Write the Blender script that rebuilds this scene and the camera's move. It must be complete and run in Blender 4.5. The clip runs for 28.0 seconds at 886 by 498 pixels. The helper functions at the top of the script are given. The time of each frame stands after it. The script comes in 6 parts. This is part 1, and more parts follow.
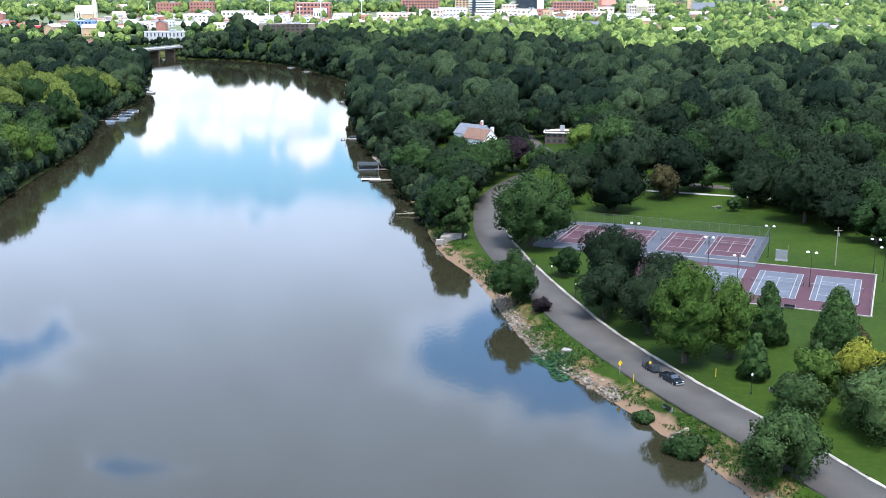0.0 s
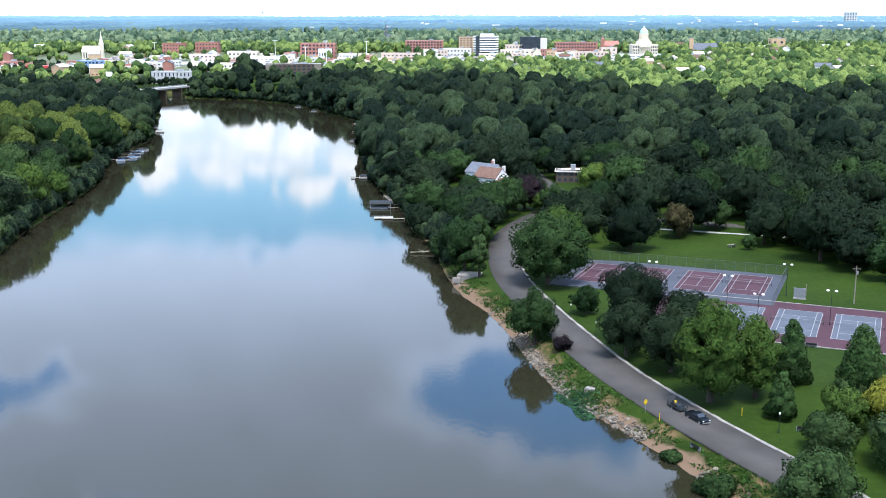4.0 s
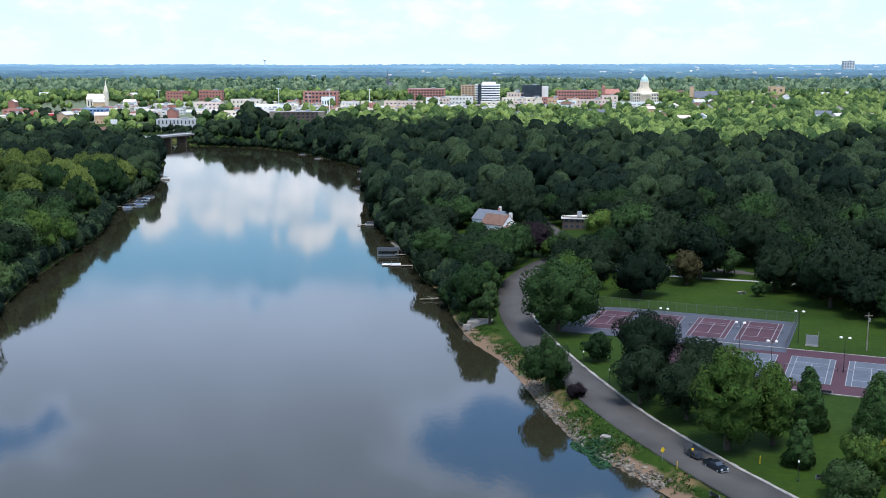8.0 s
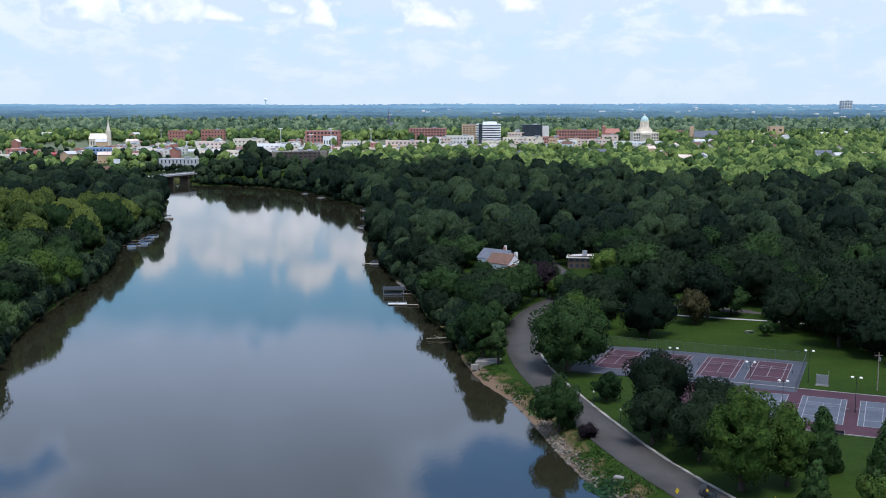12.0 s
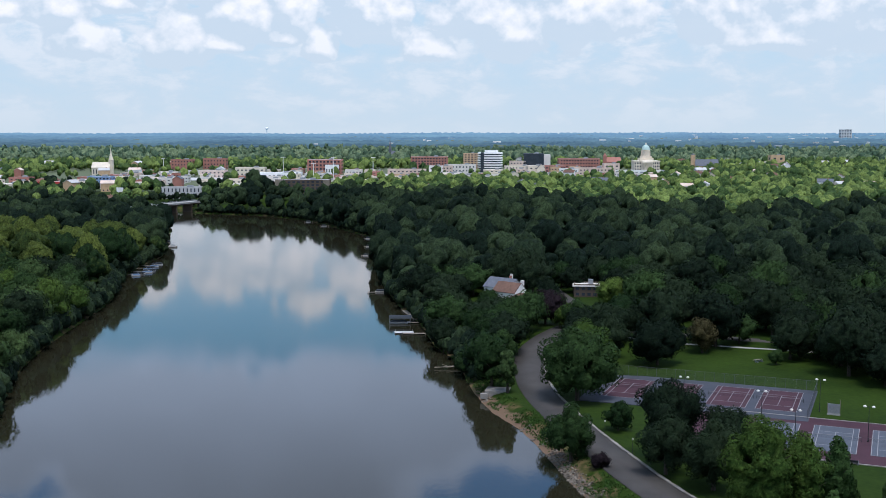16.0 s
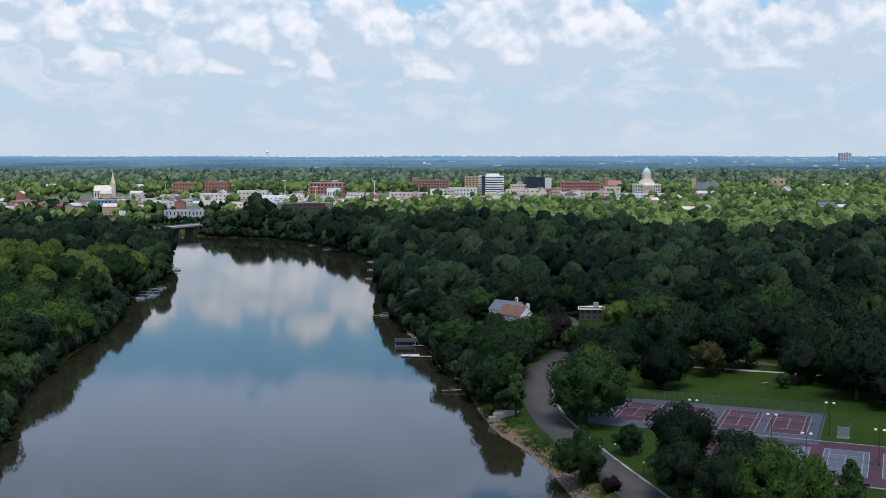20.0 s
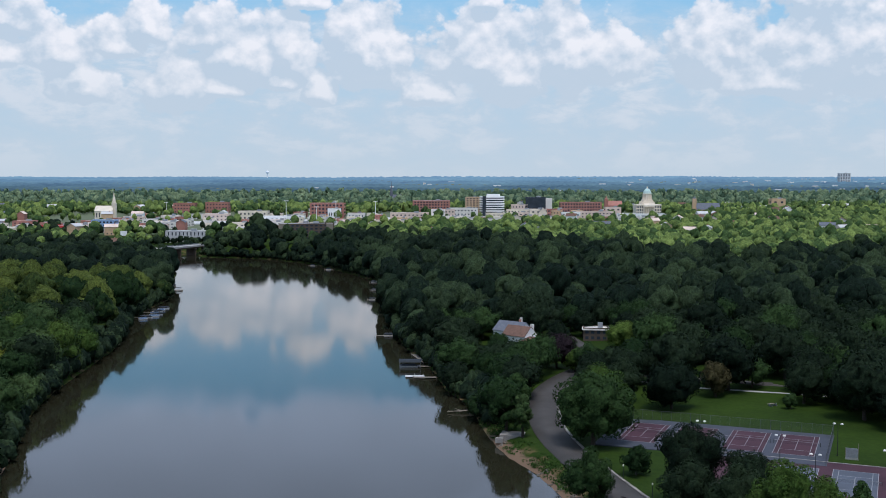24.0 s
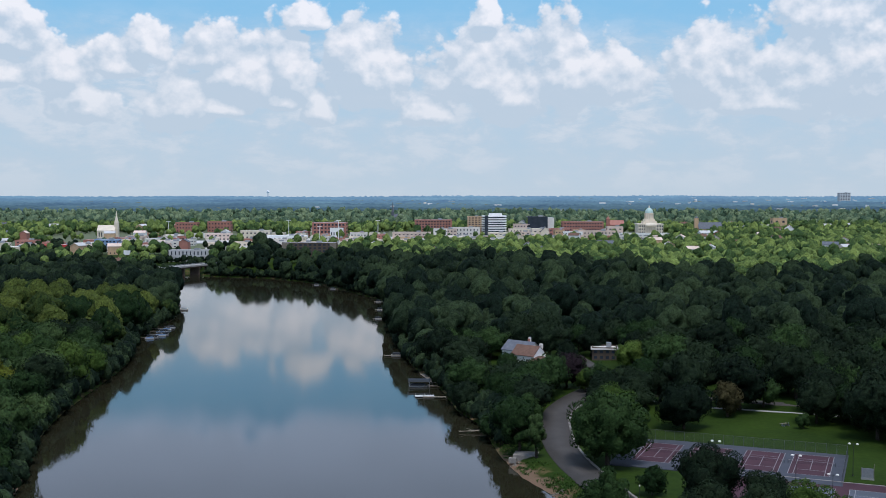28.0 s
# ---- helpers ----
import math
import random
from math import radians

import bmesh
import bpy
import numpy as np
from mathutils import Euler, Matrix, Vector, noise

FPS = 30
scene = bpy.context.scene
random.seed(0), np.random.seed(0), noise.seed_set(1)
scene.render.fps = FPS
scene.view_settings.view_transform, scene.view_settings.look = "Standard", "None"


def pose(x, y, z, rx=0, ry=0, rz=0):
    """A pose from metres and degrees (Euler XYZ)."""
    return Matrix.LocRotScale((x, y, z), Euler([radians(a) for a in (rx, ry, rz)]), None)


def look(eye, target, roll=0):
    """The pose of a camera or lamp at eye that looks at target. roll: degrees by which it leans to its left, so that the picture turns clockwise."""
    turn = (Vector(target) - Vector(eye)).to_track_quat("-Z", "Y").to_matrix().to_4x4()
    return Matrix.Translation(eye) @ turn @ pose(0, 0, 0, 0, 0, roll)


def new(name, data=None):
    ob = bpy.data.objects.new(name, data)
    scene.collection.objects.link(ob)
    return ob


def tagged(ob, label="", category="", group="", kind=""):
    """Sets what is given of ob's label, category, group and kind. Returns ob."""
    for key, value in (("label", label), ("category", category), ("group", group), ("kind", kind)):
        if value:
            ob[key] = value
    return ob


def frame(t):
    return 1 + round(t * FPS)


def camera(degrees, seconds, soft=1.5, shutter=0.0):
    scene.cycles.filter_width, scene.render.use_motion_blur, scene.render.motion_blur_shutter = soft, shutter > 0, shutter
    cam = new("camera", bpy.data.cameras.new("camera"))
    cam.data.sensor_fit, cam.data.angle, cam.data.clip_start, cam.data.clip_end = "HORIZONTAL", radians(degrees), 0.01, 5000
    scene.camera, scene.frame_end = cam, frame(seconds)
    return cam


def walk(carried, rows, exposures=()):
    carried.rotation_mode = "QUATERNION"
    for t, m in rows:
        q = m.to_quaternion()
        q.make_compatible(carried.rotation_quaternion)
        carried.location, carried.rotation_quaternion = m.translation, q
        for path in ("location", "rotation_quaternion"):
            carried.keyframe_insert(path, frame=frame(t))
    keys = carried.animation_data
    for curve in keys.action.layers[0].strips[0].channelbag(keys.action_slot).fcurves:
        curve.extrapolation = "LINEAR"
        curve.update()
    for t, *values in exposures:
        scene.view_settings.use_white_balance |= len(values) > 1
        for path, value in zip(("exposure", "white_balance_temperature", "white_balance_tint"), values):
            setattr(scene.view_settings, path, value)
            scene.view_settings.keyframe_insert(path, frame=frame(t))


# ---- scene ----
cam = camera(44.0, 28.0, soft=0.85)
PATH = [
    (0, 0.001, 0.000, 80.019, 75.7885, 0.0000, 0.0037),
    (1, -1.309, -0.056, 80.012, 76.3595, 0.0000, 0.0129),
    (2, -2.586, -0.058, 79.887, 76.9266, 0.0000, 0.0287),
    (3, -3.659, -0.004, 79.798, 77.3604, 0.0000, 0.0441),
    (3.5, -4.153, 0.061, 79.834, 77.5578, 0.0000, 0.0473),
    (5.5, -5.987, 0.185, 79.763, 78.8086, 0.0000, 0.0495),
    (6, -6.360, 0.141, 79.756, 79.1115, 0.0000, 0.0531),
    (7, -7.086, 0.099, 79.817, 79.6902, 0.0000, 0.0606),
    (8, -7.725, 0.078, 79.844, 80.2633, 0.0000, 0.0468),
    (9, -8.353, 0.066, 79.911, 80.8286, 0.0000, 0.0350),
    (10, -9.027, -0.003, 80.018, 81.3784, 0.0000, 0.0323),
    (11, -9.655, -0.050, 79.968, 81.8856, 0.0000, 0.0207),
    (12, -10.386, 0.015, 79.975, 82.2978, 0.0000, 0.0092),
    (12.5, -10.737, 0.046, 80.010, 82.4895, 0.0000, 0.0031),
    (14.5, -11.961, 0.332, 80.011, 83.2428, 0.0000, 0.0034),
    (15, -12.369, 0.335, 80.003, 83.4184, 0.0000, 0.0049),
    (16, -13.104, 0.253, 80.002, 83.7787, 0.0000, 0.0044),
    (17, -13.831, 0.137, 80.008, 84.1388, 0.0000, -0.0044),
    (18, -14.546, 0.006, 79.977, 84.4446, 0.0000, -0.0152),
    (19, -15.162, -0.059, 79.999, 84.7213, 0.0000, -0.0170),
    (20, -15.650, -0.141, 79.988, 84.9904, 0.0000, -0.0192),
    (21, -16.137, -0.174, 79.992, 85.2539, 0.0000, -0.0344),
    (21.5, -16.341, -0.178, 80.016, 85.3853, 0.0000, -0.0438),
    (23.5, -17.444, -0.183, 80.078, 85.9123, 0.0000, -0.0474),
    (24, -17.786, -0.218, 80.110, 86.0470, 0.0000, -0.0542),
    (25, -18.634, -0.315, 80.116, 86.3075, 0.0000, -0.0680),
    (26, -19.647, -0.393, 80.110, 86.5455, 0.0000, -0.0757),
    (27, -20.728, -0.370, 80.160, 86.8066, 0.0000, -0.0814),
    (28, -21.883, -0.315, 80.172, 87.0568, 0.0000, -0.0887),
]
EXPOSURE = [(0, 1.52, 6200, 13.5), (3, 1.39, 6150, 13.5), (6, 0.93, 5990, 12.5), (9, 0.57, 5980, 13.5), (12, 0.32, 6000, 15), (16, 0.13, 6060, 15), (28, -0.10, 6060, 14.5)]
walk(cam, [(r[0], pose(*r[1:])) for r in PATH], EXPOSURE)

# ---- world and sun ----
SUN_ELEVATION, SUN_TURN = radians(71), radians(160)     # the turn is clockwise from +y
world = bpy.data.worlds.new("sky")
scene.world = world
world.use_nodes = True
W = world.node_tree
W.nodes.clear()


def wn(kind, **values):
    n = W.nodes.new(kind)
    for k, v in values.items():
        n.inputs[k].default_value = v
    return n


def wmath(op, a, b=None, c=None, clamp=False):
    n = W.nodes.new("ShaderNodeMath")
    n.operation, n.use_clamp = op, clamp
    for i, v in enumerate((a, b, c)):
        if v is None:
            continue
        if isinstance(v, (int, float)):
            n.inputs[i].default_value = v
        else:
            W.links.new(v, n.inputs[i])
    return n.outputs[0]


def wsmooth(v, lo, hi):
    n = W.nodes.new("ShaderNodeMapRange")
    n.interpolation_type = "SMOOTHSTEP"
    W.links.new(v, n.inputs["Value"])
    n.inputs["From Min"].default_value, n.inputs["From Max"].default_value = lo, hi
    return n.outputs["Result"]


def wmix(f, a, b):
    n = W.nodes.new("ShaderNodeMix")
    n.data_type = "RGBA"
    for sock, v in ((n.inputs[0], f), (n.inputs[6], a), (n.inputs[7], b)):
        if isinstance(v, (int, float)):
            sock.default_value = v
        elif isinstance(v, tuple):
            sock.default_value = (*v, 1)
        else:
            W.links.new(v, sock)
    return n.outputs[2]


def wcombine(x, y, z):
    n = W.nodes.new("ShaderNodeCombineXYZ")
    for i, v in enumerate((x, y, z)):
        if isinstance(v, (int, float)):
            n.inputs[i].default_value = v
        else:
            W.links.new(v, n.inputs[i])
    return n.outputs[0]


def wnoise(vec, scale, detail, rough, distort=0.0):
    n = wn("ShaderNodeTexNoise", Scale=scale, Detail=detail, Roughness=rough, Distortion=distort)
    W.links.new(vec, n.inputs["Vector"])
    return n.outputs["Fac"]


sky = W.nodes.new("ShaderNodeTexSky")
sky.sky_type, sky.sun_disc = "NISHITA", False
sky.sun_elevation, sky.sun_rotation = SUN_ELEVATION, SUN_TURN
sky.air_density, sky.dust_density, sky.ozone_density = 1.0, 1.2, 1.5
way = W.nodes.new("ShaderNodeTexCoord").outputs["Generated"]
split = W.nodes.new("ShaderNodeSeparateXYZ")
W.links.new(way, split.inputs[0])
az = wmath("ARCTAN2", split.outputs[0], split.outputs[1])
el = wmath("ARCSINE", split.outputs[2])
# cumulus heaps in degrees: turn from +y, height of the flat base, half width, height above the base
HEAPS = [
    (-21.4, 7.27, 1.9, 1.9), (-18.7, 5.73, 1.8, 1.8), (-22.4, 5.64, 1.8, 1.5), (-16.4, 6.17, 1.4, 1.4), (-14.9, 7.18, 1.3, 1.5), (-11.8, 6.76, 1.6, 1.7),
    (-10.0, 5.58, 2.5, 2.1), (-7.9, 5.73, 1.3, 2.8), (-7.1, 8.66, 1.1, 0.9), (-13.4, 4.11, 1.7, 2.1), (-11.3, 4.19, 1.3, 0.7), (-8.1, 4.55, 0.9, 0.8),
    (-6.3, 4.08, 0.8, 1.2), (-3.8, 5.64, 2.1, 2.7), (2.1, 5.58, 3.1, 2.7), (6.4, 5.58, 1.4, 3.4), (8.4, 5.58, 2.1, 2.4), (3.6, 4.76, 2.2, 2.1),
    (13.3, 5.58, 1.5, 2.7), (16.6, 4.4, 2.6, 1.2), (-0.6, 3.96, 1.2, 1.2), (2.3, 8.66, 0.8, 1.0), (20.0, 5.73, 4.9, 4.1), (-17.8, 4.08, 1.8, 1.5),
]
# clear gaps in the cloud deck above them: turn, height, half width, half height
GAPS = [(3.6, 19.6, 5.4, 1.8), (8.0, 21.6, 4.2, 1.6), (-17.0, 24.4, 2.2, 0.4), (-24.0, 18.2, 4.0, 0.9), (-4.0, 11.2, 9.0, 0.45)]


def wvec(op, a, b=None, c=None):
    n = W.nodes.new("ShaderNodeVectorMath")
    n.operation = op
    for i, v in enumerate((a, b, c)):
        if isinstance(v, tuple):
            n.inputs[i].default_value = v
        elif v is not None:
            W.links.new(v, n.inputs[i])
    return n.outputs["Value"] if op in ("LENGTH", "DISTANCE") else n.outputs["Vector"]


def nearest(places, turn, height, below):
    """The least distance to any of the places, in their own half sizes; below: how much faster it grows under a base."""
    at, least = wcombine(turn, height, height), None
    for a, e, w, h in places:
        v = wvec("MULTIPLY_ADD", at, (1 / w, 1 / h, -below / h), (-a / w, -e / h, below * e / h))
        r = wvec("LENGTH", wvec("MAXIMUM", v, (-99.0, 0.0, 0.0)))
        least = r if least is None else wmath("MINIMUM", least, r)
    return least


az_deg, el_deg = wmath("MULTIPLY", az, 57.2958), wmath("MULTIPLY", el, 57.2958)


def billows(turn, height):
    """Distance to the heaps with a cauliflower edge: below 1 inside."""
    at = wcombine(turn, wmath("MULTIPLY", height, 1.15), 3.7)
    cell = W.nodes.new("ShaderNodeTexVoronoi")
    cell.feature, cell.normalize = "SMOOTH_F1", True
    for k, v in (("Scale", 0.95), ("Detail", 3.0), ("Roughness", 0.55), ("Smoothness", 0.25)):
        cell.inputs[k].default_value = v
    W.links.new(at, cell.inputs["Vector"])
    rough = wmath("ADD", wmath("MULTIPLY", wmath("SUBTRACT", cell.outputs["Distance"], 0.36), 1.15), wmath("MULTIPLY", wmath("SUBTRACT", wnoise(at, 0.42, 4.0, 0.5), 0.60), 2.0))
    return wmath("ADD", nearest(HEAPS, turn, height, 2.4), rough)


heap = billows(az_deg, el_deg)
heap_up = billows(wmath("ADD", az_deg, 0.2), wmath("ADD", el_deg, 0.6))
body = wsmooth(wmath("SUBTRACT", 1.0, heap), -0.03, 0.20)
lit = wmath("MULTIPLY_ADD", wmath("SUBTRACT", heap_up, heap), 1.6, 0.16, clamp=True)
# thin far cloud between and under the heaps
wisp = wnoise(wcombine(wmath("MULTIPLY", az, 20.0), wmath("MULTIPLY", el, 42.0), 1.3), 1.0, 5.0, 0.6, 0.2)
below_heaps = wmath("SUBTRACT", 1.0, wsmooth(el_deg, 6.5, 9.5))
wisps = wmath("MULTIPLY", wsmooth(wisp, 0.30, 0.58), wmath("MULTIPLY_ADD", below_heaps, 0.62, 0.05))
# the cloud deck overhead, with its gaps
soft = wnoise(wcombine(wmath("MULTIPLY", az, 9.0), wmath("MULTIPLY", el, 14.0), 5.1), 1.0, 4.0, 0.5, 0.3)
fuzz = wmath("SUBTRACT", soft, 0.5)
deck = wsmooth(wmath("ADD", el_deg, wmath("MULTIPLY", fuzz, 5.0)), 10.2, 12.2)
stray = wnoise(wcombine(wmath("MULTIPLY", az, 16.0), wmath("MULTIPLY", el, 22.0), 8.4), 1.0, 5.0, 0.55, 0.4)
gap = nearest(GAPS, wmath("ADD", az_deg, wmath("MULTIPLY", fuzz, 9.0)), wmath("ADD", el_deg, wmath("MULTIPLY", wmath("SUBTRACT", stray, 0.5), 5.0)), 1.0)
over = wsmooth(el_deg, 26.0, 34.0)
torn = wnoise(wcombine(wmath("MULTIPLY", az, 5.0), wmath("MULTIPLY", el, 9.0), 2.2), 1.0, 2.0, 0.45, 0.3)
holes = wmath("SUBTRACT", 1.0, wmath("MULTIPLY", over, wmath("SUBTRACT", 1.0, wsmooth(torn, 0.36, 0.54))))
deck = wmath("MULTIPLY", wmath("MULTIPLY", deck, wsmooth(gap, 0.8, 1.25)), holes)
rim = wmath("SUBTRACT", 1.0, wsmooth(gap, 1.1, 1.9))
high = wsmooth(el_deg, 12.0, 20.5)
deck_light = wmath("ADD", wmath("MULTIPLY_ADD", high, -0.62, 0.74), wmath("ADD", wmath("MULTIPLY", rim, 0.6), wmath("MULTIPLY", fuzz, 0.7)), clamp=True)
SHADE, CROWN = (0.55, 0.66, 0.75), (1.12, 1.07, 1.03)
clear = wvec("MULTIPLY", sky.outputs[0], (0.045, 0.100, 0.150))
clear = wmix(0.85, clear, wmix(wsmooth(el_deg, 10.5, 17.0), (0.19, 0.57, 0.84), (0.13, 0.41, 0.86)))
hazy = wmix(wmath("MULTIPLY", wmath("SUBTRACT", 1.0, wsmooth(el_deg, 4.5, 9.5)), 0.65), clear, (0.54, 0.69, 0.78))
heaven = wmix(wisps, hazy, wmix(wsmooth(wisp, 0.46, 0.66), (0.58, 0.68, 0.76), (0.98, 0.93, 0.90)))
heaven = wmix(wmath("MULTIPLY", body, 0.93), heaven, wmix(lit, SHADE, CROWN))
heaven = wmix(wmath("MULTIPLY", deck, 0.94), heaven, wmix(deck_light, (0.48, 0.575, 0.73), (0.77, 0.935, 1.20)))
veil = wmath("POWER", 2.718, wmath("MULTIPLY", wmath("MAXIMUM", el, 0.0), -8.0))
heaven = wmix(wmath("MULTIPLY", veil, 0.92), heaven, (0.57, 0.665, 0.705))
back = wn("ShaderNodeBackground", Strength=1.0)
W.links.new(heaven, back.inputs["Color"])
W.links.new(back.outputs[0], W.nodes.new("ShaderNodeOutputWorld").inputs["Surface"])

sun_data = bpy.data.lights.new("sun", "SUN")
sun_data.energy, sun_data.angle, sun_data.color = 2.8, radians(20), (1.0, 0.97, 0.92)
sun = new("sun", sun_data)
sun_way = Vector((math.sin(SUN_TURN) * math.cos(SUN_ELEVATION), math.cos(SUN_TURN) * math.cos(SUN_ELEVATION), math.sin(SUN_ELEVATION)))
sun.matrix_world = look(sun_way * 900, (0, 0, 0))


# ---- materials ----
def material(name, base, rough=0.7, metal=0.0, vary=0.25, scale=1.0, fine=12.0, bump=0.0, second=None, island=0.0, objects=0.0, spec=0.3, attribute="", mottle=1.0):
    """A surface with two scales of variation in colour, and relief."""
    m = bpy.data.materials.new(name)
    m.use_nodes = True
    t = m.node_tree
    b = t.nodes["Principled BSDF"]
    b.inputs["Roughness"].default_value, b.inputs["Metallic"].default_value = rough, metal
    b.inputs["Specular IOR Level"].default_value = spec
    geo = t.nodes.new("ShaderNodeNewGeometry")
    big, small = t.nodes.new("ShaderNodeTexNoise"), t.nodes.new("ShaderNodeTexNoise")
    for n, s, d in ((big, scale, 4.0), (small, scale * fine, 3.0)):
        n.inputs["Scale"].default_value, n.inputs["Detail"].default_value = s, d
        t.links.new(geo.outputs["Position"], n.inputs["Vector"])

    def mth(op, a, c):
        n = t.nodes.new("ShaderNodeMath")
        n.operation = op
        for i, v in enumerate((a, c)):
            if isinstance(v, (int, float)):
                n.inputs[i].default_value = v
            else:
                t.links.new(v, n.inputs[i])
        return n.outputs[0]

    f = mth("ADD", mth("MULTIPLY", mth("SUBTRACT", big.outputs["Fac"], 0.5), 1.6 * mottle), mth("MULTIPLY", mth("SUBTRACT", small.outputs["Fac"], 0.5), 0.9))
    if island:
        f = mth("ADD", f, mth("MULTIPLY", mth("SUBTRACT", geo.outputs["Random Per Island"], 0.5), island))
    if objects:
        f = mth("ADD", f, mth("MULTIPLY", mth("SUBTRACT", t.nodes.new("ShaderNodeObjectInfo").outputs["Random"], 0.5), objects))
    if attribute:
        a = t.nodes.new("ShaderNodeAttribute")
        a.attribute_name = attribute
        f = mth("ADD", f, mth("MULTIPLY", mth("SUBTRACT", a.outputs["Fac"], 0.5), 1.25))
    f = mth("ADD", f, 0.5)
    other = second or tuple(min(1.0, c * (1 + vary)) for c in base)
    first = base if second else tuple(c * (1 - vary) for c in base)
    ramp = t.nodes.new("ShaderNodeMix")
    ramp.data_type = "RGBA"
    t.links.new(f, ramp.inputs[0])
    ramp.inputs[6].default_value, ramp.inputs[7].default_value = (*first, 1), (*other, 1)
    t.links.new(ramp.outputs[2], b.inputs["Base Color"])
    if bump:
        bu = t.nodes.new("ShaderNodeBump")
        bu.inputs["Strength"].default_value, bu.inputs["Distance"].default_value = bump, 0.05
        t.links.new(small.outputs["Fac"], bu.inputs["Height"])
        t.links.new(bu.outputs[0], b.inputs["Normal"])
    return m


def leaves(name, base, second, objects=0.7, attribute=""):
    m = material(name, base, 0.8, second=second, scale=0.12, fine=5.0, island=0.3, objects=objects, spec=0.06, attribute=attribute, mottle=0.4)
    t = m.node_tree
    b = t.nodes["Principled BSDF"]
    # light and shade of leaf clumps multiplied into the colour by noise, and relief
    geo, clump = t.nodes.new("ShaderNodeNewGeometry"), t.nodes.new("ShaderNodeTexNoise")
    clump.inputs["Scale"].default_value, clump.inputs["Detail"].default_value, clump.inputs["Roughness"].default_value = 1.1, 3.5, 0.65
    t.links.new(geo.outputs["Position"], clump.inputs["Vector"])
    bump = t.nodes.new("ShaderNodeBump")
    bump.inputs["Strength"].default_value, bump.inputs["Distance"].default_value = 0.35, 0.7
    t.links.new(clump.outputs["Fac"], bump.inputs["Height"])
    t.links.new(bump.outputs[0], b.inputs["Normal"])
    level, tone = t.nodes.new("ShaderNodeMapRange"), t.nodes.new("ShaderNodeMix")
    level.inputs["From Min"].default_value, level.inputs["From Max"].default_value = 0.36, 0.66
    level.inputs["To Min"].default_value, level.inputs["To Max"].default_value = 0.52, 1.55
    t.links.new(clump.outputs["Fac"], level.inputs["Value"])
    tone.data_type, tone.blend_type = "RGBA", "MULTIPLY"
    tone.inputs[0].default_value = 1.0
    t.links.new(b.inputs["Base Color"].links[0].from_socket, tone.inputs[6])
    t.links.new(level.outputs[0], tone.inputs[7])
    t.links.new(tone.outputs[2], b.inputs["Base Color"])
    thin = t.nodes.new("ShaderNodeBsdfTranslucent")
    t.links.new(b.inputs["Base Color"].links[0].from_socket, thin.inputs["Color"])
    mix = t.nodes.new("ShaderNodeMixShader")
    mix.inputs[0].default_value = 0.22
    t.links.new(b.outputs[0], mix.inputs[1])
    t.links.new(thin.outputs[0], mix.inputs[2])
    t.links.new(mix.outputs[0], t.nodes["Material Output"].inputs["Surface"])
    return m


# cloud shade put into oak, maple and woods colours, sunlight into town and bankwood
SHADED_OAK = leaves("shaded_oak_leaves", (0.005, 0.0115, 0.0065), (0.022, 0.037, 0.017), 0.8)
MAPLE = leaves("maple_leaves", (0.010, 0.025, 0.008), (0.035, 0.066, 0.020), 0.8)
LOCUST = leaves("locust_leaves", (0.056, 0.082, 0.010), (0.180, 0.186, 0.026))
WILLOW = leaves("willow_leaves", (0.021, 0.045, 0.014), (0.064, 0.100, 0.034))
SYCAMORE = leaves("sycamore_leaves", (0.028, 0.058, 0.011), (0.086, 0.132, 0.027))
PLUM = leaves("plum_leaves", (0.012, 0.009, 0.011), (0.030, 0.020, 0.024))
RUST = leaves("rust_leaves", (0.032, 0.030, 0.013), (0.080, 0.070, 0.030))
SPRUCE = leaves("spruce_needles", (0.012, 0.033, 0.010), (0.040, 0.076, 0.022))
SHADED_WOODS = leaves("shaded_woods_leaves", (0.0065, 0.0145, 0.0085), (0.033, 0.053, 0.023), 0.0, "tint")
SUNLIT_TOWN = leaves("sunlit_town_leaves", (0.042, 0.079, 0.026), (0.196, 0.262, 0.070), 0.0, "tint")
# haze is put into this paler, bluer leaf colour
HAZED_FARTOWN = leaves("hazed_far_town_leaves", (0.062, 0.108, 0.066), (0.190, 0.250, 0.135), 0.0, "tint")
SUNLIT_BANKWOOD = leaves("sunlit_bank_wood_leaves", (0.011, 0.026, 0.008), (0.076, 0.100, 0.021), 0.0, "tint")
BARK = material("bark", (0.045, 0.036, 0.028), 0.9, vary=0.4, scale=2.0, bump=0.5)
ASPHALT = material("asphalt", (0.059, 0.053, 0.047), 0.85, vary=0.36, scale=0.12, fine=40, bump=0.15)
KERBSTONE = material("kerb_concrete", (0.23, 0.21, 0.185), 0.9, objects=0.7, vary=0.4, scale=0.35, fine=14, bump=0.3)
CONCRETE = material("concrete", (0.30, 0.29, 0.275), 0.85, vary=0.2, scale=0.4, bump=0.2)
COURT_GREY = material("court_grey", (0.050, 0.055, 0.068), 0.8, vary=0.28, scale=0.18, fine=14)
COURT_RED = material("court_red", (0.052, 0.019, 0.026), 0.8, vary=0.25, scale=0.2, fine=14)
COURT_BLUE = material("court_blue", (0.074, 0.084, 0.102), 0.8, vary=0.22, scale=0.2, fine=14)
LINE = material("line_paint", (0.25, 0.24, 0.24), 0.8, vary=0.12, scale=0.8)
WHITE = material("white_paint", (0.80, 0.79, 0.76), 0.6, vary=0.08, scale=0.5)
CREAM = material("cream_stone", (0.70, 0.61, 0.48), 0.8, vary=0.15, scale=0.15, fine=20)
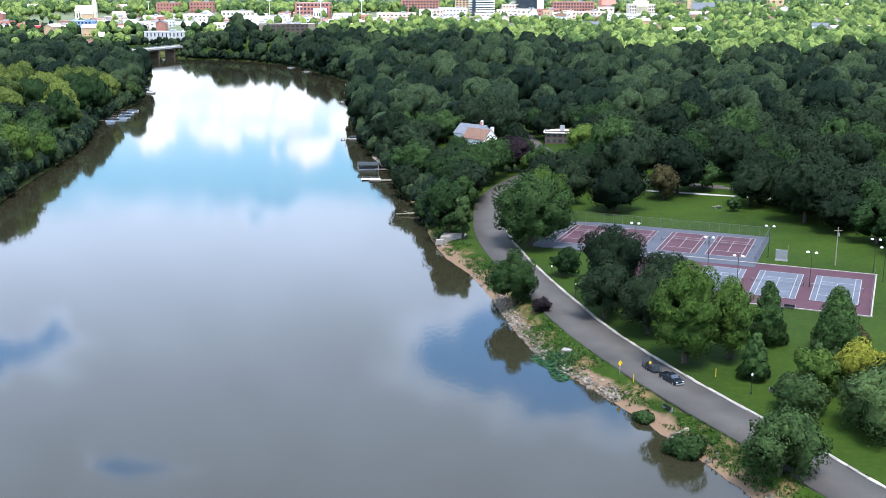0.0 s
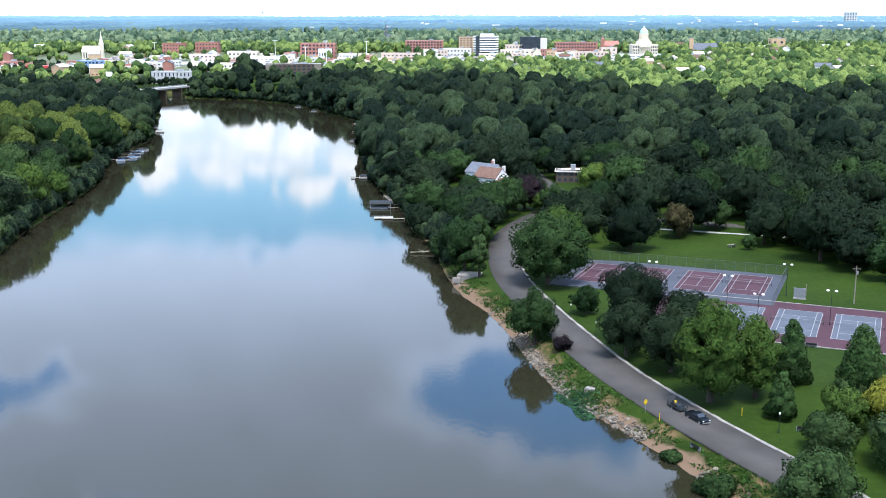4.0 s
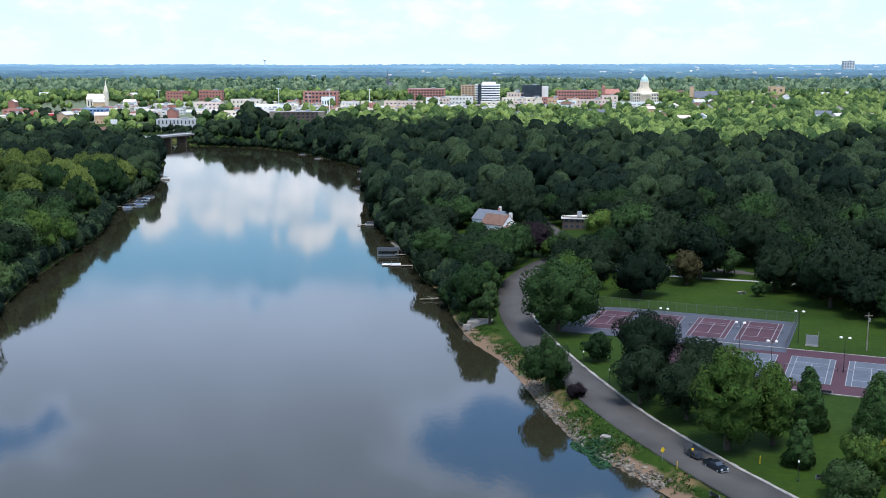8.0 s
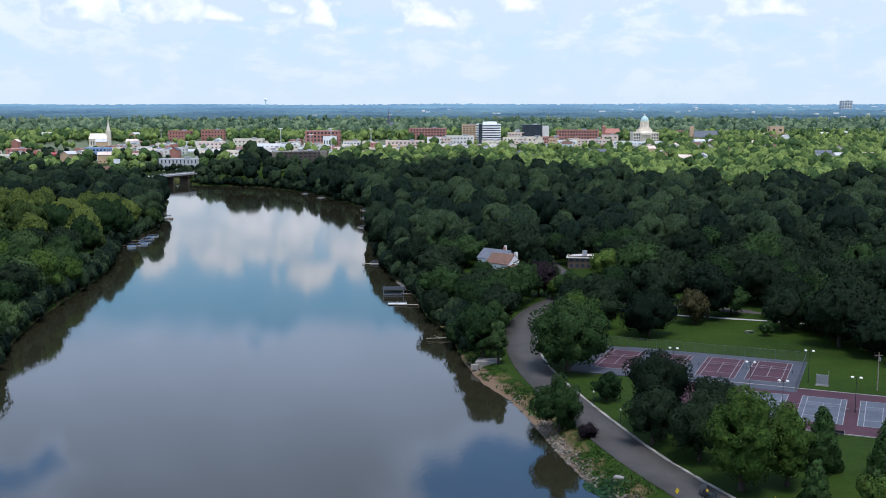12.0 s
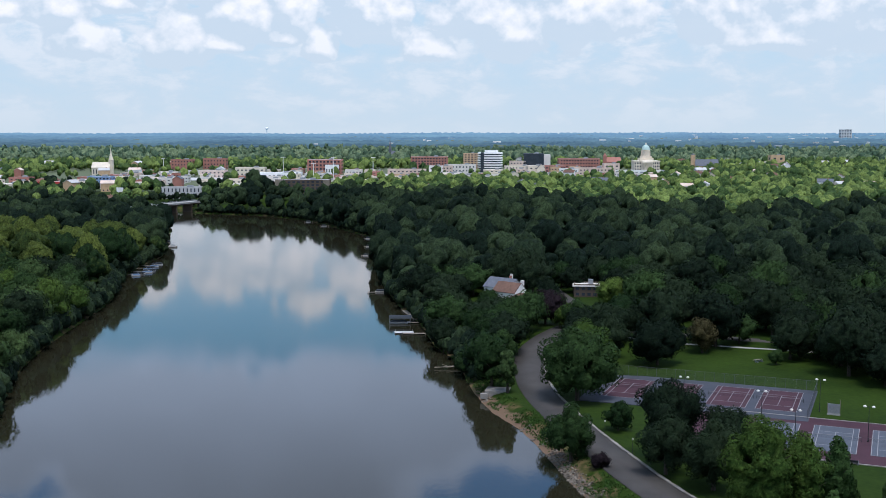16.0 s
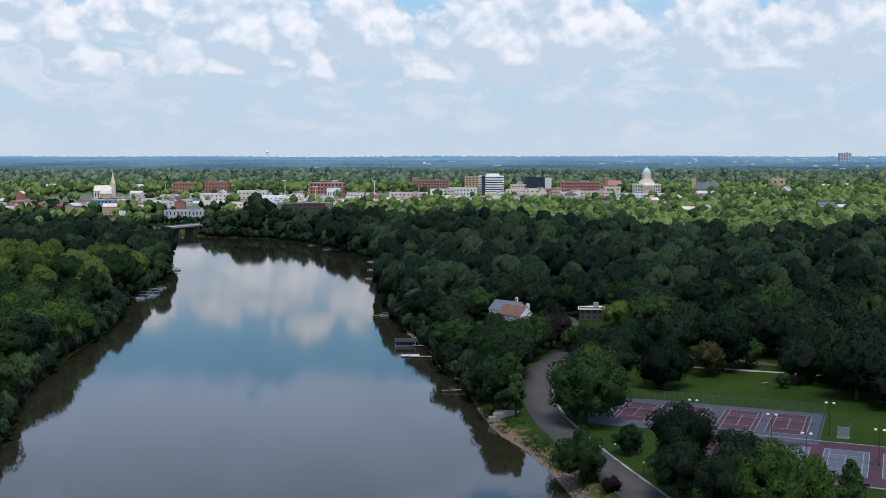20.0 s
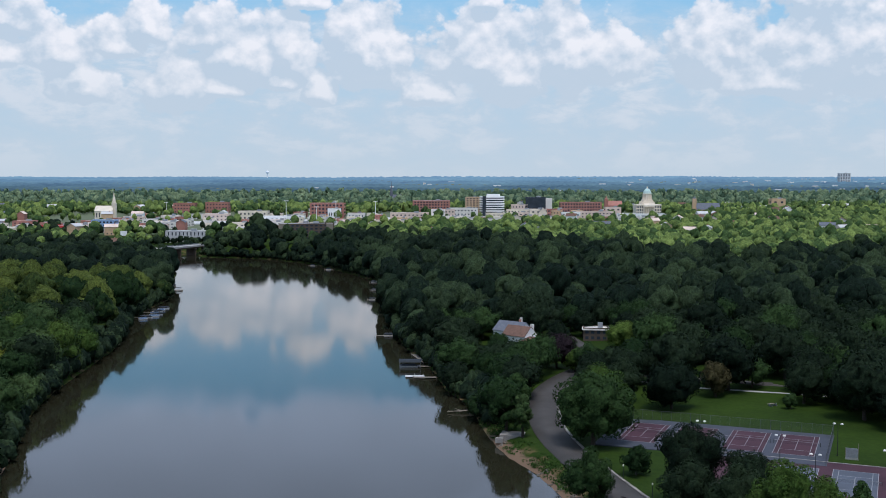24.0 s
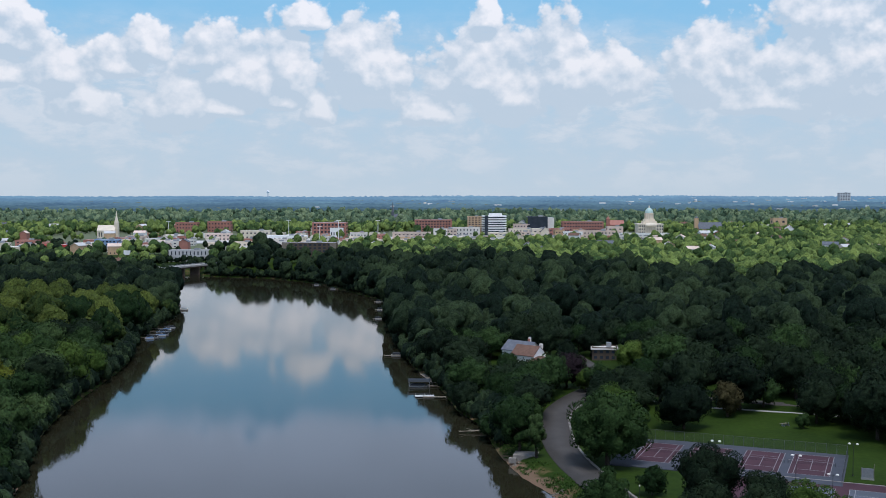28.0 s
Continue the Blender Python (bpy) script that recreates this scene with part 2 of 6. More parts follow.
PALE = material("pale_render", (0.68, 0.64, 0.58), 0.8, vary=0.12, scale=0.1, fine=20)
PINKSTONE = material("pink_stucco", (0.66, 0.52, 0.43), 0.85, vary=0.2, scale=0.15, fine=20)
BRICK = material("red_brick", (0.38, 0.17, 0.13), 0.85, vary=0.2, scale=0.2, fine=25)
TANBRICK = material("tan_brick", (0.56, 0.38, 0.23), 0.85, vary=0.18, scale=0.2, fine=25)
BROWNBRICK = material("brown_brick", (0.095, 0.070, 0.052), 0.85, vary=0.2, scale=0.2, fine=25)
SHINGLE = material("brown_shingle", (0.15, 0.085, 0.06), 0.9, vary=0.3, scale=0.6, fine=12, bump=0.4)
SLATE = material("grey_slate", (0.12, 0.13, 0.15), 0.8, vary=0.25, scale=0.6, fine=12, bump=0.4)
ROOFING = material("roofing_membrane", (0.50, 0.49, 0.47), 0.85, vary=0.2, scale=0.08, fine=12)
GLASS = material("dark_glass", (0.035, 0.045, 0.06), 0.08, vary=0.3, scale=0.2, spec=0.6)
COPPER = material("green_copper", (0.42, 0.56, 0.52), 0.6, vary=0.12, scale=0.3)
STEEL = material("galvanised_steel", (0.32, 0.33, 0.34), 0.5, 0.6, vary=0.15, scale=2.0)
FENCEMETAL = material("dull_fence_steel", (0.10, 0.105, 0.11), 0.6, 0.3, vary=0.2, scale=2.0)
DARKMETAL = material("dark_metal", (0.03, 0.032, 0.034), 0.5, 0.4, vary=0.2, scale=2.0)
TIMBER = material("weathered_timber", (0.21, 0.18, 0.14), 0.9, vary=0.35, scale=1.2, fine=10, bump=0.3)
PAVING = material("town_paving", (0.46, 0.44, 0.40), 0.9, vary=0.3, scale=0.05, fine=10)
YELLOW = material("yellow_paint", (0.62, 0.42, 0.02), 0.5, vary=0.1)
ROCK = material("limestone_rock", (0.150, 0.126, 0.098), 0.9, vary=0.4, scale=0.9, fine=8, bump=0.5, objects=0.8)
CANVAS = material("boat_canvas", (0.022, 0.029, 0.036), 0.7, vary=0.2, scale=1.5)
CARPAINT = material("dark_car_paint", (0.012, 0.017, 0.022), 0.2, 0.2, vary=0.1, spec=0.6)
RUBBER = material("rubber", (0.02, 0.02, 0.02), 0.9, vary=0.1)
REDSIGN = material("red_panel", (0.55, 0.05, 0.05), 0.6, vary=0.1)
BLUESIDING = material("blue_siding", (0.22, 0.33, 0.50), 0.7, vary=0.1)
HAZED_FARWOODS = material("hazed_far_woods", (0.003, 0.010, 0.022), 0.95, second=(0.085, 0.135, 0.125), scale=0.0036, fine=9.0, spec=0.0)
# haze painted on the distant woods: blue emission that grows with distance
ft = HAZED_FARWOODS.node_tree
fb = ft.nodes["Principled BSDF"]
fgeo, fsep, fhaze = ft.nodes.new("ShaderNodeNewGeometry"), ft.nodes.new("ShaderNodeSeparateXYZ"), ft.nodes.new("ShaderNodeMapRange")
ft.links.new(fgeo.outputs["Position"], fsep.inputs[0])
ft.links.new(fsep.outputs[1], fhaze.inputs["Value"])
fhaze.interpolation_type = "SMOOTHSTEP"
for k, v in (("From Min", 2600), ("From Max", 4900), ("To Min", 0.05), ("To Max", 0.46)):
    fhaze.inputs[k].default_value = v
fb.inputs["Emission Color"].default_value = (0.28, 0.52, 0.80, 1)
ft.links.new(fhaze.outputs[0], fb.inputs["Emission Strength"])
CREEPER = leaves("creeper_leaves", (0.020, 0.055, 0.026), (0.060, 0.125, 0.050))
REED = leaves("bank_weeds", (0.028, 0.070, 0.014), (0.110, 0.150, 0.040))

mesh_wire = bpy.data.materials.new("chain_link")
mesh_wire.use_nodes = True
mw = mesh_wire.node_tree
mw.nodes["Principled BSDF"].inputs["Base Color"].default_value = (0.13, 0.14, 0.14, 1)
clear_part, wire_mix = mw.nodes.new("ShaderNodeBsdfTransparent"), mw.nodes.new("ShaderNodeMixShader")
wire_mix.inputs[0].default_value = 0.05
mw.links.new(clear_part.outputs[0], wire_mix.inputs[1])
mw.links.new(mw.nodes["Principled BSDF"].outputs[0], wire_mix.inputs[2])
mw.links.new(wire_mix.outputs[0], mw.nodes["Material Output"].inputs["Surface"])

# river water: murky and calm, with faint ripples in patches
WATER = bpy.data.materials.new("river_water")
WATER.use_nodes = True
wt = WATER.node_tree
wb = wt.nodes["Principled BSDF"]
wb.inputs["Base Color"].default_value = (0.019, 0.018, 0.010, 1)
wb.inputs["Roughness"].default_value, wb.inputs["IOR"].default_value = 0.05, 1.42
wgeo = wt.nodes.new("ShaderNodeNewGeometry")
wmap = wt.nodes.new("ShaderNodeMapping")
wmap.inputs["Scale"].default_value = (1.0, 0.45, 1.0)
wt.links.new(wgeo.outputs["Position"], wmap.inputs["Vector"])
rip, patch = wt.nodes.new("ShaderNodeTexNoise"), wt.nodes.new("ShaderNodeTexNoise")
rip.inputs["Scale"].default_value, rip.inputs["Detail"].default_value = 0.9, 4.0
patch.inputs["Scale"].default_value, patch.inputs["Detail"].default_value = 0.018, 3.0
wt.links.new(wmap.outputs[0], rip.inputs["Vector"])
wt.links.new(wmap.outputs[0], patch.inputs["Vector"])
wbump = wt.nodes.new("ShaderNodeBump")
wrange = wt.nodes.new("ShaderNodeMapRange")
wrange.inputs["From Min"].default_value, wrange.inputs["From Max"].default_value = 0.42, 0.68
wrange.inputs["To Min"].default_value, wrange.inputs["To Max"].default_value = 0.012, 0.06
wt.links.new(patch.outputs["Fac"], wrange.inputs["Value"])
wt.links.new(wrange.outputs[0], wbump.inputs["Strength"])
wbump.inputs["Distance"].default_value = 0.25
wt.links.new(rip.outputs["Fac"], wbump.inputs["Height"])
wt.links.new(wbump.outputs[0], wb.inputs["Normal"])

# ground: mown grass, worn earth, and pale sand at the water's edge
GROUND = material("grass_ground", (0.010, 0.023, 0.002), 0.95, second=(0.028, 0.053, 0.005), scale=0.035, fine=22.0, bump=0.4, spec=0.1)
gt = GROUND.node_tree
gb = gt.nodes["Principled BSDF"]
grass_out = gb.inputs["Base Color"].links[0].from_socket
gpos = gt.nodes.new("ShaderNodeNewGeometry")
gsep = gt.nodes.new("ShaderNodeSeparateXYZ")
gt.links.new(gpos.outputs["Position"], gsep.inputs[0])
gno = gt.nodes.new("ShaderNodeTexNoise")
gno.inputs["Scale"].default_value, gno.inputs["Detail"].default_value = 0.22, 5.0
gt.links.new(gpos.outputs["Position"], gno.inputs["Vector"])
gsum = gt.nodes.new("ShaderNodeMath")
gsum.operation = "MULTIPLY_ADD"
gt.links.new(gno.outputs["Fac"], gsum.inputs[0])
gsum.inputs[1].default_value = -2.3
gt.links.new(gsep.outputs[2], gsum.inputs[2])
gr = gt.nodes.new("ShaderNodeMapRange")
gt.links.new(gsum.outputs[0], gr.inputs["Value"])
gr.inputs["From Min"].default_value, gr.inputs["From Max"].default_value = 0.0, 0.5
gmix = gt.nodes.new("ShaderNodeMix")
gmix.data_type = "RGBA"
gfar = gt.nodes.new("ShaderNodeMapRange")
gt.links.new(gsep.outputs[1], gfar.inputs["Value"])
gfar.inputs["From Min"].default_value, gfar.inputs["From Max"].default_value = 320, 345
gland = gt.nodes.new("ShaderNodeMath")
gland.operation = "MAXIMUM"
gt.links.new(gr.outputs[0], gland.inputs[0])
gt.links.new(gfar.outputs[0], gland.inputs[1])
gt.links.new(gland.outputs[0], gmix.inputs[0])
gmix.inputs[6].default_value = (0.150, 0.098, 0.062, 1)
gt.links.new(grass_out, gmix.inputs[7])
gt.links.new(gmix.outputs[2], gb.inputs["Base Color"])
# paler ground of yards and streets in the town
gtown, gtmix = gt.nodes.new("ShaderNodeMapRange"), gt.nodes.new("ShaderNodeMix")
gt.links.new(gsep.outputs[1], gtown.inputs["Value"])
gtown.inputs["From Min"].default_value, gtown.inputs["From Max"].default_value = 1150, 1300
gtmix.data_type = "RGBA"
gt.links.new(gtown.outputs[0], gtmix.inputs[0])
gt.links.new(gmix.outputs[2], gtmix.inputs[6])
gtmix.inputs[7].default_value = (0.120, 0.140, 0.080, 1)
gt.links.new(gtmix.outputs[2], gb.inputs["Base Color"])
# dry ochre earth in patches on the upper bank
dry, dryz, drym = gt.nodes.new("ShaderNodeTexNoise"), gt.nodes.new("ShaderNodeMapRange"), gt.nodes.new("ShaderNodeMapRange")
dry.inputs["Scale"].default_value, dry.inputs["Detail"].default_value = 0.16, 4.0
gt.links.new(gpos.outputs["Position"], dry.inputs["Vector"])
gt.links.new(dry.outputs["Fac"], drym.inputs["Value"])
drym.inputs["From Min"].default_value, drym.inputs["From Max"].default_value = 0.5, 0.66
gt.links.new(gsep.outputs[2], dryz.inputs["Value"])
dryz.inputs["From Min"].default_value, dryz.inputs["From Max"].default_value = 2.72, 2.45
drymul, drymix = gt.nodes.new("ShaderNodeMath"), gt.nodes.new("ShaderNodeMix")
drymul.operation = "MULTIPLY"
gt.links.new(drym.outputs[0], drymul.inputs[0])
gt.links.new(dryz.outputs[0], drymul.inputs[1])
drymix.data_type = "RGBA"
gt.links.new(drymul.outputs[0], drymix.inputs[0])
gt.links.new(grass_out, drymix.inputs[6])
drymix.inputs[7].default_value = (0.13, 0.088, 0.042, 1)
gt.links.new(drymix.outputs[2], gmix.inputs[7])


# ---- building helpers ----
class Shape:
    """Collects simple solids into one mesh."""

    def __init__(self):
        self.v, self.f = [], []

    def add(self, verts, faces):
        k = len(self.v)
        self.v += [tuple(p) for p in verts]
        self.f += [tuple(i + k for i in q) for q in faces]
        return self

    def box(self, x, y, z, sx, sy, sz, turn=0.0, taper=1.0):
        """A box whose base is centred at x, y, z."""
        c, s = math.cos(radians(turn)), math.sin(radians(turn))
        pts = []
        for h, k in ((0, 1.0), (sz, taper)):
            for a, b in ((-1, -1), (1, -1), (1, 1), (-1, 1)):
                px, py = a * sx / 2 * k, b * sy / 2 * k
                pts.append((x + c * px - s * py, y + s * px + c * py, z + h))
        return self.add(pts, [(3, 2, 1, 0), (4, 5, 6, 7), (0, 1, 5, 4), (1, 2, 6, 5), (2, 3, 7, 6), (3, 0, 4, 7)])

    def lathe(self, x, y, profile, n=12, a0=0.0):
        """Rings of (radius, height) about an upright axis."""
        pts = [(x + r * math.cos(a0 + 2 * math.pi * i / n), y + r * math.sin(a0 + 2 * math.pi * i / n), z) for r, z in profile for i in range(n)]
        m = len(profile)
        faces = [(j * n + i, j * n + (i + 1) % n, (j + 1) * n + (i + 1) % n, (j + 1) * n + i) for j in range(m - 1) for i in range(n)]
        faces += [tuple(reversed(range(n))), tuple((m - 1) * n + i for i in range(n))]
        return self.add(pts, faces)

    def gable(self, x, y, z, sx, sy, h, eave=0.4, thick=0.2):
        """A gabled roof with its ridge along x; z is the top of the walls."""
        a, b = sx / 2 + eave, sy / 2 + eave
        d = eave * 2 * h / sy
        sec = [(-b, -d), (0, h), (b, -d), (b, -d + thick), (0, h + thick), (-b, -d + thick)]
        pts = [(x + s * a, y + p, z + q) for s in (-1, 1) for p, q in sec]
        return self.add(pts, [(0, 1, 4, 5), (1, 2, 3, 4), (11, 10, 7, 6), (10, 9, 8, 7), (5, 4, 10, 11), (4, 3, 9, 10), (0, 6, 7, 1), (1, 7, 8, 2), (0, 5, 11, 6), (2, 8, 9, 3)])

    def hip(self, x, y, z, sx, sy, h, eave=0.5):
        a, b = sx / 2 + eave, sy / 2 + eave
        k = max(a - b, 0.3)
        pts = [(x - a, y - b, z), (x + a, y - b, z), (x + a, y + b, z), (x - a, y + b, z), (x - k, y, z + h), (x + k, y, z + h)]
        return self.add(pts, [(3, 2, 1, 0), (0, 1, 5, 4), (1, 2, 5), (2, 3, 4, 5), (3, 0, 4)])

    def wedge(self, x, y, z, sx, sy, h):
        """The triangular wall under a gable, closed; the ridge is along x."""
        pts = [(x + s * sx / 2, y + p, z + q) for s in (-1, 1) for p, q in ((-sy / 2, 0), (sy / 2, 0), (0, h))]
        return self.add(pts, [(0, 2, 1), (3, 4, 5), (0, 1, 4, 3), (1, 2, 5, 4), (2, 0, 3, 5)])

    def rod(self, a, b, r0, r1=None, n=6):
        a, b = Vector(a), Vector(b)
        r1 = r0 if r1 is None else r1
        q = (b - a).to_track_quat("Z", "Y")
        pts = [p + q @ Vector((r * math.cos(2 * math.pi * i / n), r * math.sin(2 * math.pi * i / n), 0)) for p, r in ((a, r0), (b, r1)) for i in range(n)]
        faces = [(i, (i + 1) % n, n + (i + 1) % n, n + i) for i in range(n)] + [tuple(reversed(range(n))), tuple(range(n, 2 * n))]
        return self.add(pts, faces)

    def mesh(self, name, mat):
        m = bpy.data.meshes.new(name)
        m.from_pydata(self.v, [], self.f)
        m.materials.append(mat)
        m.update()
        return m


def part(name, shape, mat, parent, label="", at=None):
    """One mesh under a thing or a part. shape may be a Shape or a mesh that is shared."""
    ob = new(name, shape.mesh(name, mat) if isinstance(shape, Shape) else shape)
    ob.parent = parent
    if at:
        ob.location = at
    if label:
        ob["label"] = label
    return ob


def thing(name, label, category, x, y, z, turn=0.0, group="", kind=""):
    e = new(name)
    e.empty_display_size = 0.5
    e.matrix_basis = pose(x, y, z, 0, 0, turn)
    return tagged(e, label, category, group, kind)


def arrays_mesh(name, verts, quads, mat, tint=None, smooth=False, normals=None):
    m = bpy.data.meshes.new(name)
    verts, quads = np.asarray(verts, np.float32), np.asarray(quads, np.int32)
    m.vertices.add(len(verts))
    m.vertices.foreach_set("co", verts.ravel())
    m.loops.add(quads.size)
    m.loops.foreach_set("vertex_index", quads.ravel())
    m.polygons.add(len(quads))
    m.polygons.foreach_set("loop_start", np.arange(0, quads.size, quads.shape[1], dtype=np.int32))
    m.polygons.foreach_set("loop_total", np.full(len(quads), quads.shape[1], np.int32))
    if smooth:
        m.polygons.foreach_set("use_smooth", np.ones(len(quads), bool))
    if tint is not None:
        m.attributes.new("tint", "FLOAT", "POINT").data.foreach_set("value", np.asarray(tint, np.float32))
    m.materials.append(mat)
    m.update(calc_edges=True)
    if normals is not None:
        m.normals_split_custom_set_from_vertices(np.asarray(normals, np.float32))
    return m


def spline(points, step=2.0):
    """A smooth curve through plan points, at even steps."""
    p = np.array(points, float)
    p = np.vstack([2 * p[0] - p[1], p, 2 * p[-1] - p[-2]])
    out = []
    for i in range(1, len(p) - 2):
        n = max(2, int(np.linalg.norm(p[i + 1] - p[i]) / step))
        for u in np.linspace(0, 1, n, endpoint=False):
            out.append(0.5 * (2 * p[i] + (p[i + 1] - p[i - 1]) * u + (2 * p[i - 1] - 5 * p[i] + 4 * p[i + 1] - p[i + 2]) * u**2 + (3 * p[i] - p[i - 1] - 3 * p[i + 1] + p[i + 2]) * u**3))
    return np.array(out + [p[-2]])


# ---- the lie of the land ----
RIGHT_BANK = [(75, 90), (57, 135), (41, 177), (30, 202), (21.6, 219), (16, 243), (11.5, 269), (7, 289), (1, 305), (-4.5, 335), (-8, 372), (-16, 401), (-22, 444), (-31, 483),
              (-39, 530), (-48, 602), (-56, 700), (-64, 800), (-82, 850), (-120, 938), (-142, 978), (-184, 1023), (-243, 1050), (-260, 1080), (-278, 1098), (-420, 1140), (-700, 1190), (-1200, 1400)]
LEFT_BANK = [(-105, 90), (-118, 200), (-136, 290), (-151, 345), (-159, 390), (-163, 438), (-166, 480), (-170, 515), (-182, 565), (-188, 605), (-191, 650), (-192, 695), (-209, 765), (-252, 948), (-283, 1050),
             (-298, 1076), (-330, 1096), (-480, 1130), (-800, 1190), (-1300, 1400)]
rb, lb = spline(RIGHT_BANK, 6), spline(LEFT_BANK, 6)
rb, lb = rb[np.argsort(rb[:, 1])], lb[np.argsort(lb[:, 1])]
LAND = ([0, 330, 450, 900, 1500, 2200, 2600, 3200, 4000, 4850], [3, 3, 5, 10, 17, 20, 23, 31, 45, 60])


def shore(x, y):
    """Metres from the water's edge: above 0 on land."""
    y = np.clip(y, 90, 1400)
    r, l = np.interp(y, rb[:, 1], rb[:, 0]), np.interp(y, lb[:, 1], lb[:, 0])
    sr = (np.interp(y + 8, rb[:, 1], rb[:, 0]) - np.interp(y - 8, rb[:, 1], rb[:, 0])) / 16
    sl = (np.interp(y + 8, lb[:, 1], lb[:, 0]) - np.interp(y - 8, lb[:, 1], lb[:, 0])) / 16
    return np.maximum((x - r) / np.hypot(1, sr), (l - x) / np.hypot(1, sl))


def land(x, y):
    x, y = np.asarray(x, float), np.asarray(y, float)
    d = shore(x, y)
    top = np.interp(y, *LAND)
    d = np.where(y > 1380, 60, d)
    rise = np.interp(d, [-6, 0, 2.5, 6.0, 40], [-1.6, -0.05, 1.0, 2.75, 3.0])
    return np.where(d < 40, rise + (top - 3) * np.clip(d / 60, 0, 1), top - (top - 3) * (1 - np.clip(d / 60, 0, 1)))


def land_at(x, y):
    return float(land(x, y))


xs = np.concatenate([np.arange(-2600, -520, 130), np.arange(-520, -220, 12), np.arange(-220, 180, 2.5), np.arange(180, 520, 12), np.arange(520, 2700, 130)])
ys = np.concatenate([np.arange(-400, 100, 50), np.arange(100, 560, 2.5), np.arange(560, 1200, 8), np.arange(1200, 2200, 50), np.arange(2200, 4950, 130)])
gx, gy = np.meshgrid(xs, ys)
gz = land(gx, gy)
level = (gx > 34) & (gx < 128) & (gy > 232) & (gy < 350)
gz = gz + np.where((shore(gx, gy) > 1) & ~level, 0.12 * np.sin(gx * 0.31 + gy * 0.13) * np.sin(gy * 0.23), 0)
nx, ny = len(xs), len(ys)
idx = np.arange(nx * ny).reshape(ny, nx)
quads = np.stack([idx[:-1, :-1], idx[:-1, 1:], idx[1:, 1:], idx[1:, :-1]], -1).reshape(-1, 4)
ground = new("ground", arrays_mesh("ground", np.stack([gx, gy, gz], -1).reshape(-1, 3), quads, GROUND, smooth=True))
tagged(ground, "green grass land with sandy river margins", "ground", kind="structure")

wv = np.array([(x, y, 0.0) for y in (-400, 400, 800, 1420) for x in (-1400, -200, 120)])
wq = np.array([(r * 3 + c, r * 3 + c + 1, r * 3 + c + 4, r * 3 + c + 3) for r in range(3) for c in range(2)])
tagged(new("water", arrays_mesh("water", wv, wq, WATER)), "calm murky brown river reflecting cloudy sky", "river", kind="structure")


# ---- road and paths ----
def ribbon(name, mat, line, lo, hi, lift, thick, label, category, kind="structure", parent=None):
    """A slab along a line, from lo to hi metres on its right side."""
    p = spline(line, 3.0)
    d = np.gradient(p, axis=0)
    d /= np.linalg.norm(d, axis=1, keepdims=True)
    side = np.stack([d[:, 1], -d[:, 0]], -1)
    a, b = p + side * lo, p + side * hi
    base = np.interp(p[:, 1], *LAND)
    n = len(p)
    v = np.concatenate([np.c_[a, base + lift - thick], np.c_[a, base + lift], np.c_[b, base + lift], np.c_[b, base + lift - thick]])
    i = np.arange(n - 1)
    q = np.concatenate([np.stack([i + k * n, i + 1 + k * n, i + 1 + (k + 1) * n, i + (k + 1) * n], -1) for k in range(3)])
    q = np.concatenate([q, [(0, n, 2 * n, 3 * n), (n - 1, 4 * n - 1, 3 * n - 1, 2 * n - 1)]])
    ob = new(name, arrays_mesh(name, v, q[:, ::-1], mat))
    ob.parent = parent
    return tagged(ob, label, category, kind=kind) if not parent else ob


ROAD = [(108, 96), (70, 141), (56, 171), (47.5, 190), (40.5, 207), (32.5, 230), (25, 261), (18.8, 292), (15.3, 318), (14.8, 343), (17.5, 372), (27, 400), (41, 424), (60, 444), (92, 468), (130, 492)]
road = ribbon("road", ASPHALT, ROAD, -5.2, 4.5, 0.10, 0.5, "worn grey asphalt riverside road", "road")
ribbon("path", CONCRETE, [(52, 398), (70, 387), (89, 380.5), (108, 374), (140, 364)], -0.9, 0.9, 0.12, 0.4, "pale concrete footpath through grass", "path")
ribbon("side_road", ASPHALT, [(50, 412), (80, 400), (100, 392), (150, 374), (260, 340)], -3.2, 3.2, 0.09, 0.4, "grey side street beyond the park", "road")

DRIVE = [(38, 420), (45.5, 438), (45, 460), (41, 490), (37, 530)]
ribbon("side_street", ASPHALT, DRIVE, -2.6, 2.6, 0.13, 0.4, "worn grey street past the flat-roofed house", "road")

# ---- courts ----
COURT_TURN = -22.6
cu, cv = Vector((math.cos(radians(COURT_TURN)), math.sin(radians(COURT_TURN)))), Vector((math.sin(radians(COURT_TURN)), -math.cos(radians(COURT_TURN))))


def slab_mesh(name, mat, w, l, h):
    return Shape().box(w / 2, -l / 2, -0.4, w, l, 0.4 + h).mesh(name, mat)


COURT_Z = 3.0


def court_ground(name, label, mat, corner, w, l, lift):
    ob = new(name, slab_mesh(name, mat, w, l, 0))
    ob.matrix_basis = pose(*corner, COURT_Z + lift, 0, 0, COURT_TURN)
    return tagged(ob, label, "court surface", kind="structure")


court_ground("court_surround_north", "weathered blue-grey asphalt round the tennis courts", COURT_GREY, (39.6, 342.2), 63.0, 37.0, 0.12)
court_ground("court_surround_south", "dull red asphalt round the tennis courts", COURT_RED, (57.0, 299.5), 61.0, 38.5, 0.09)


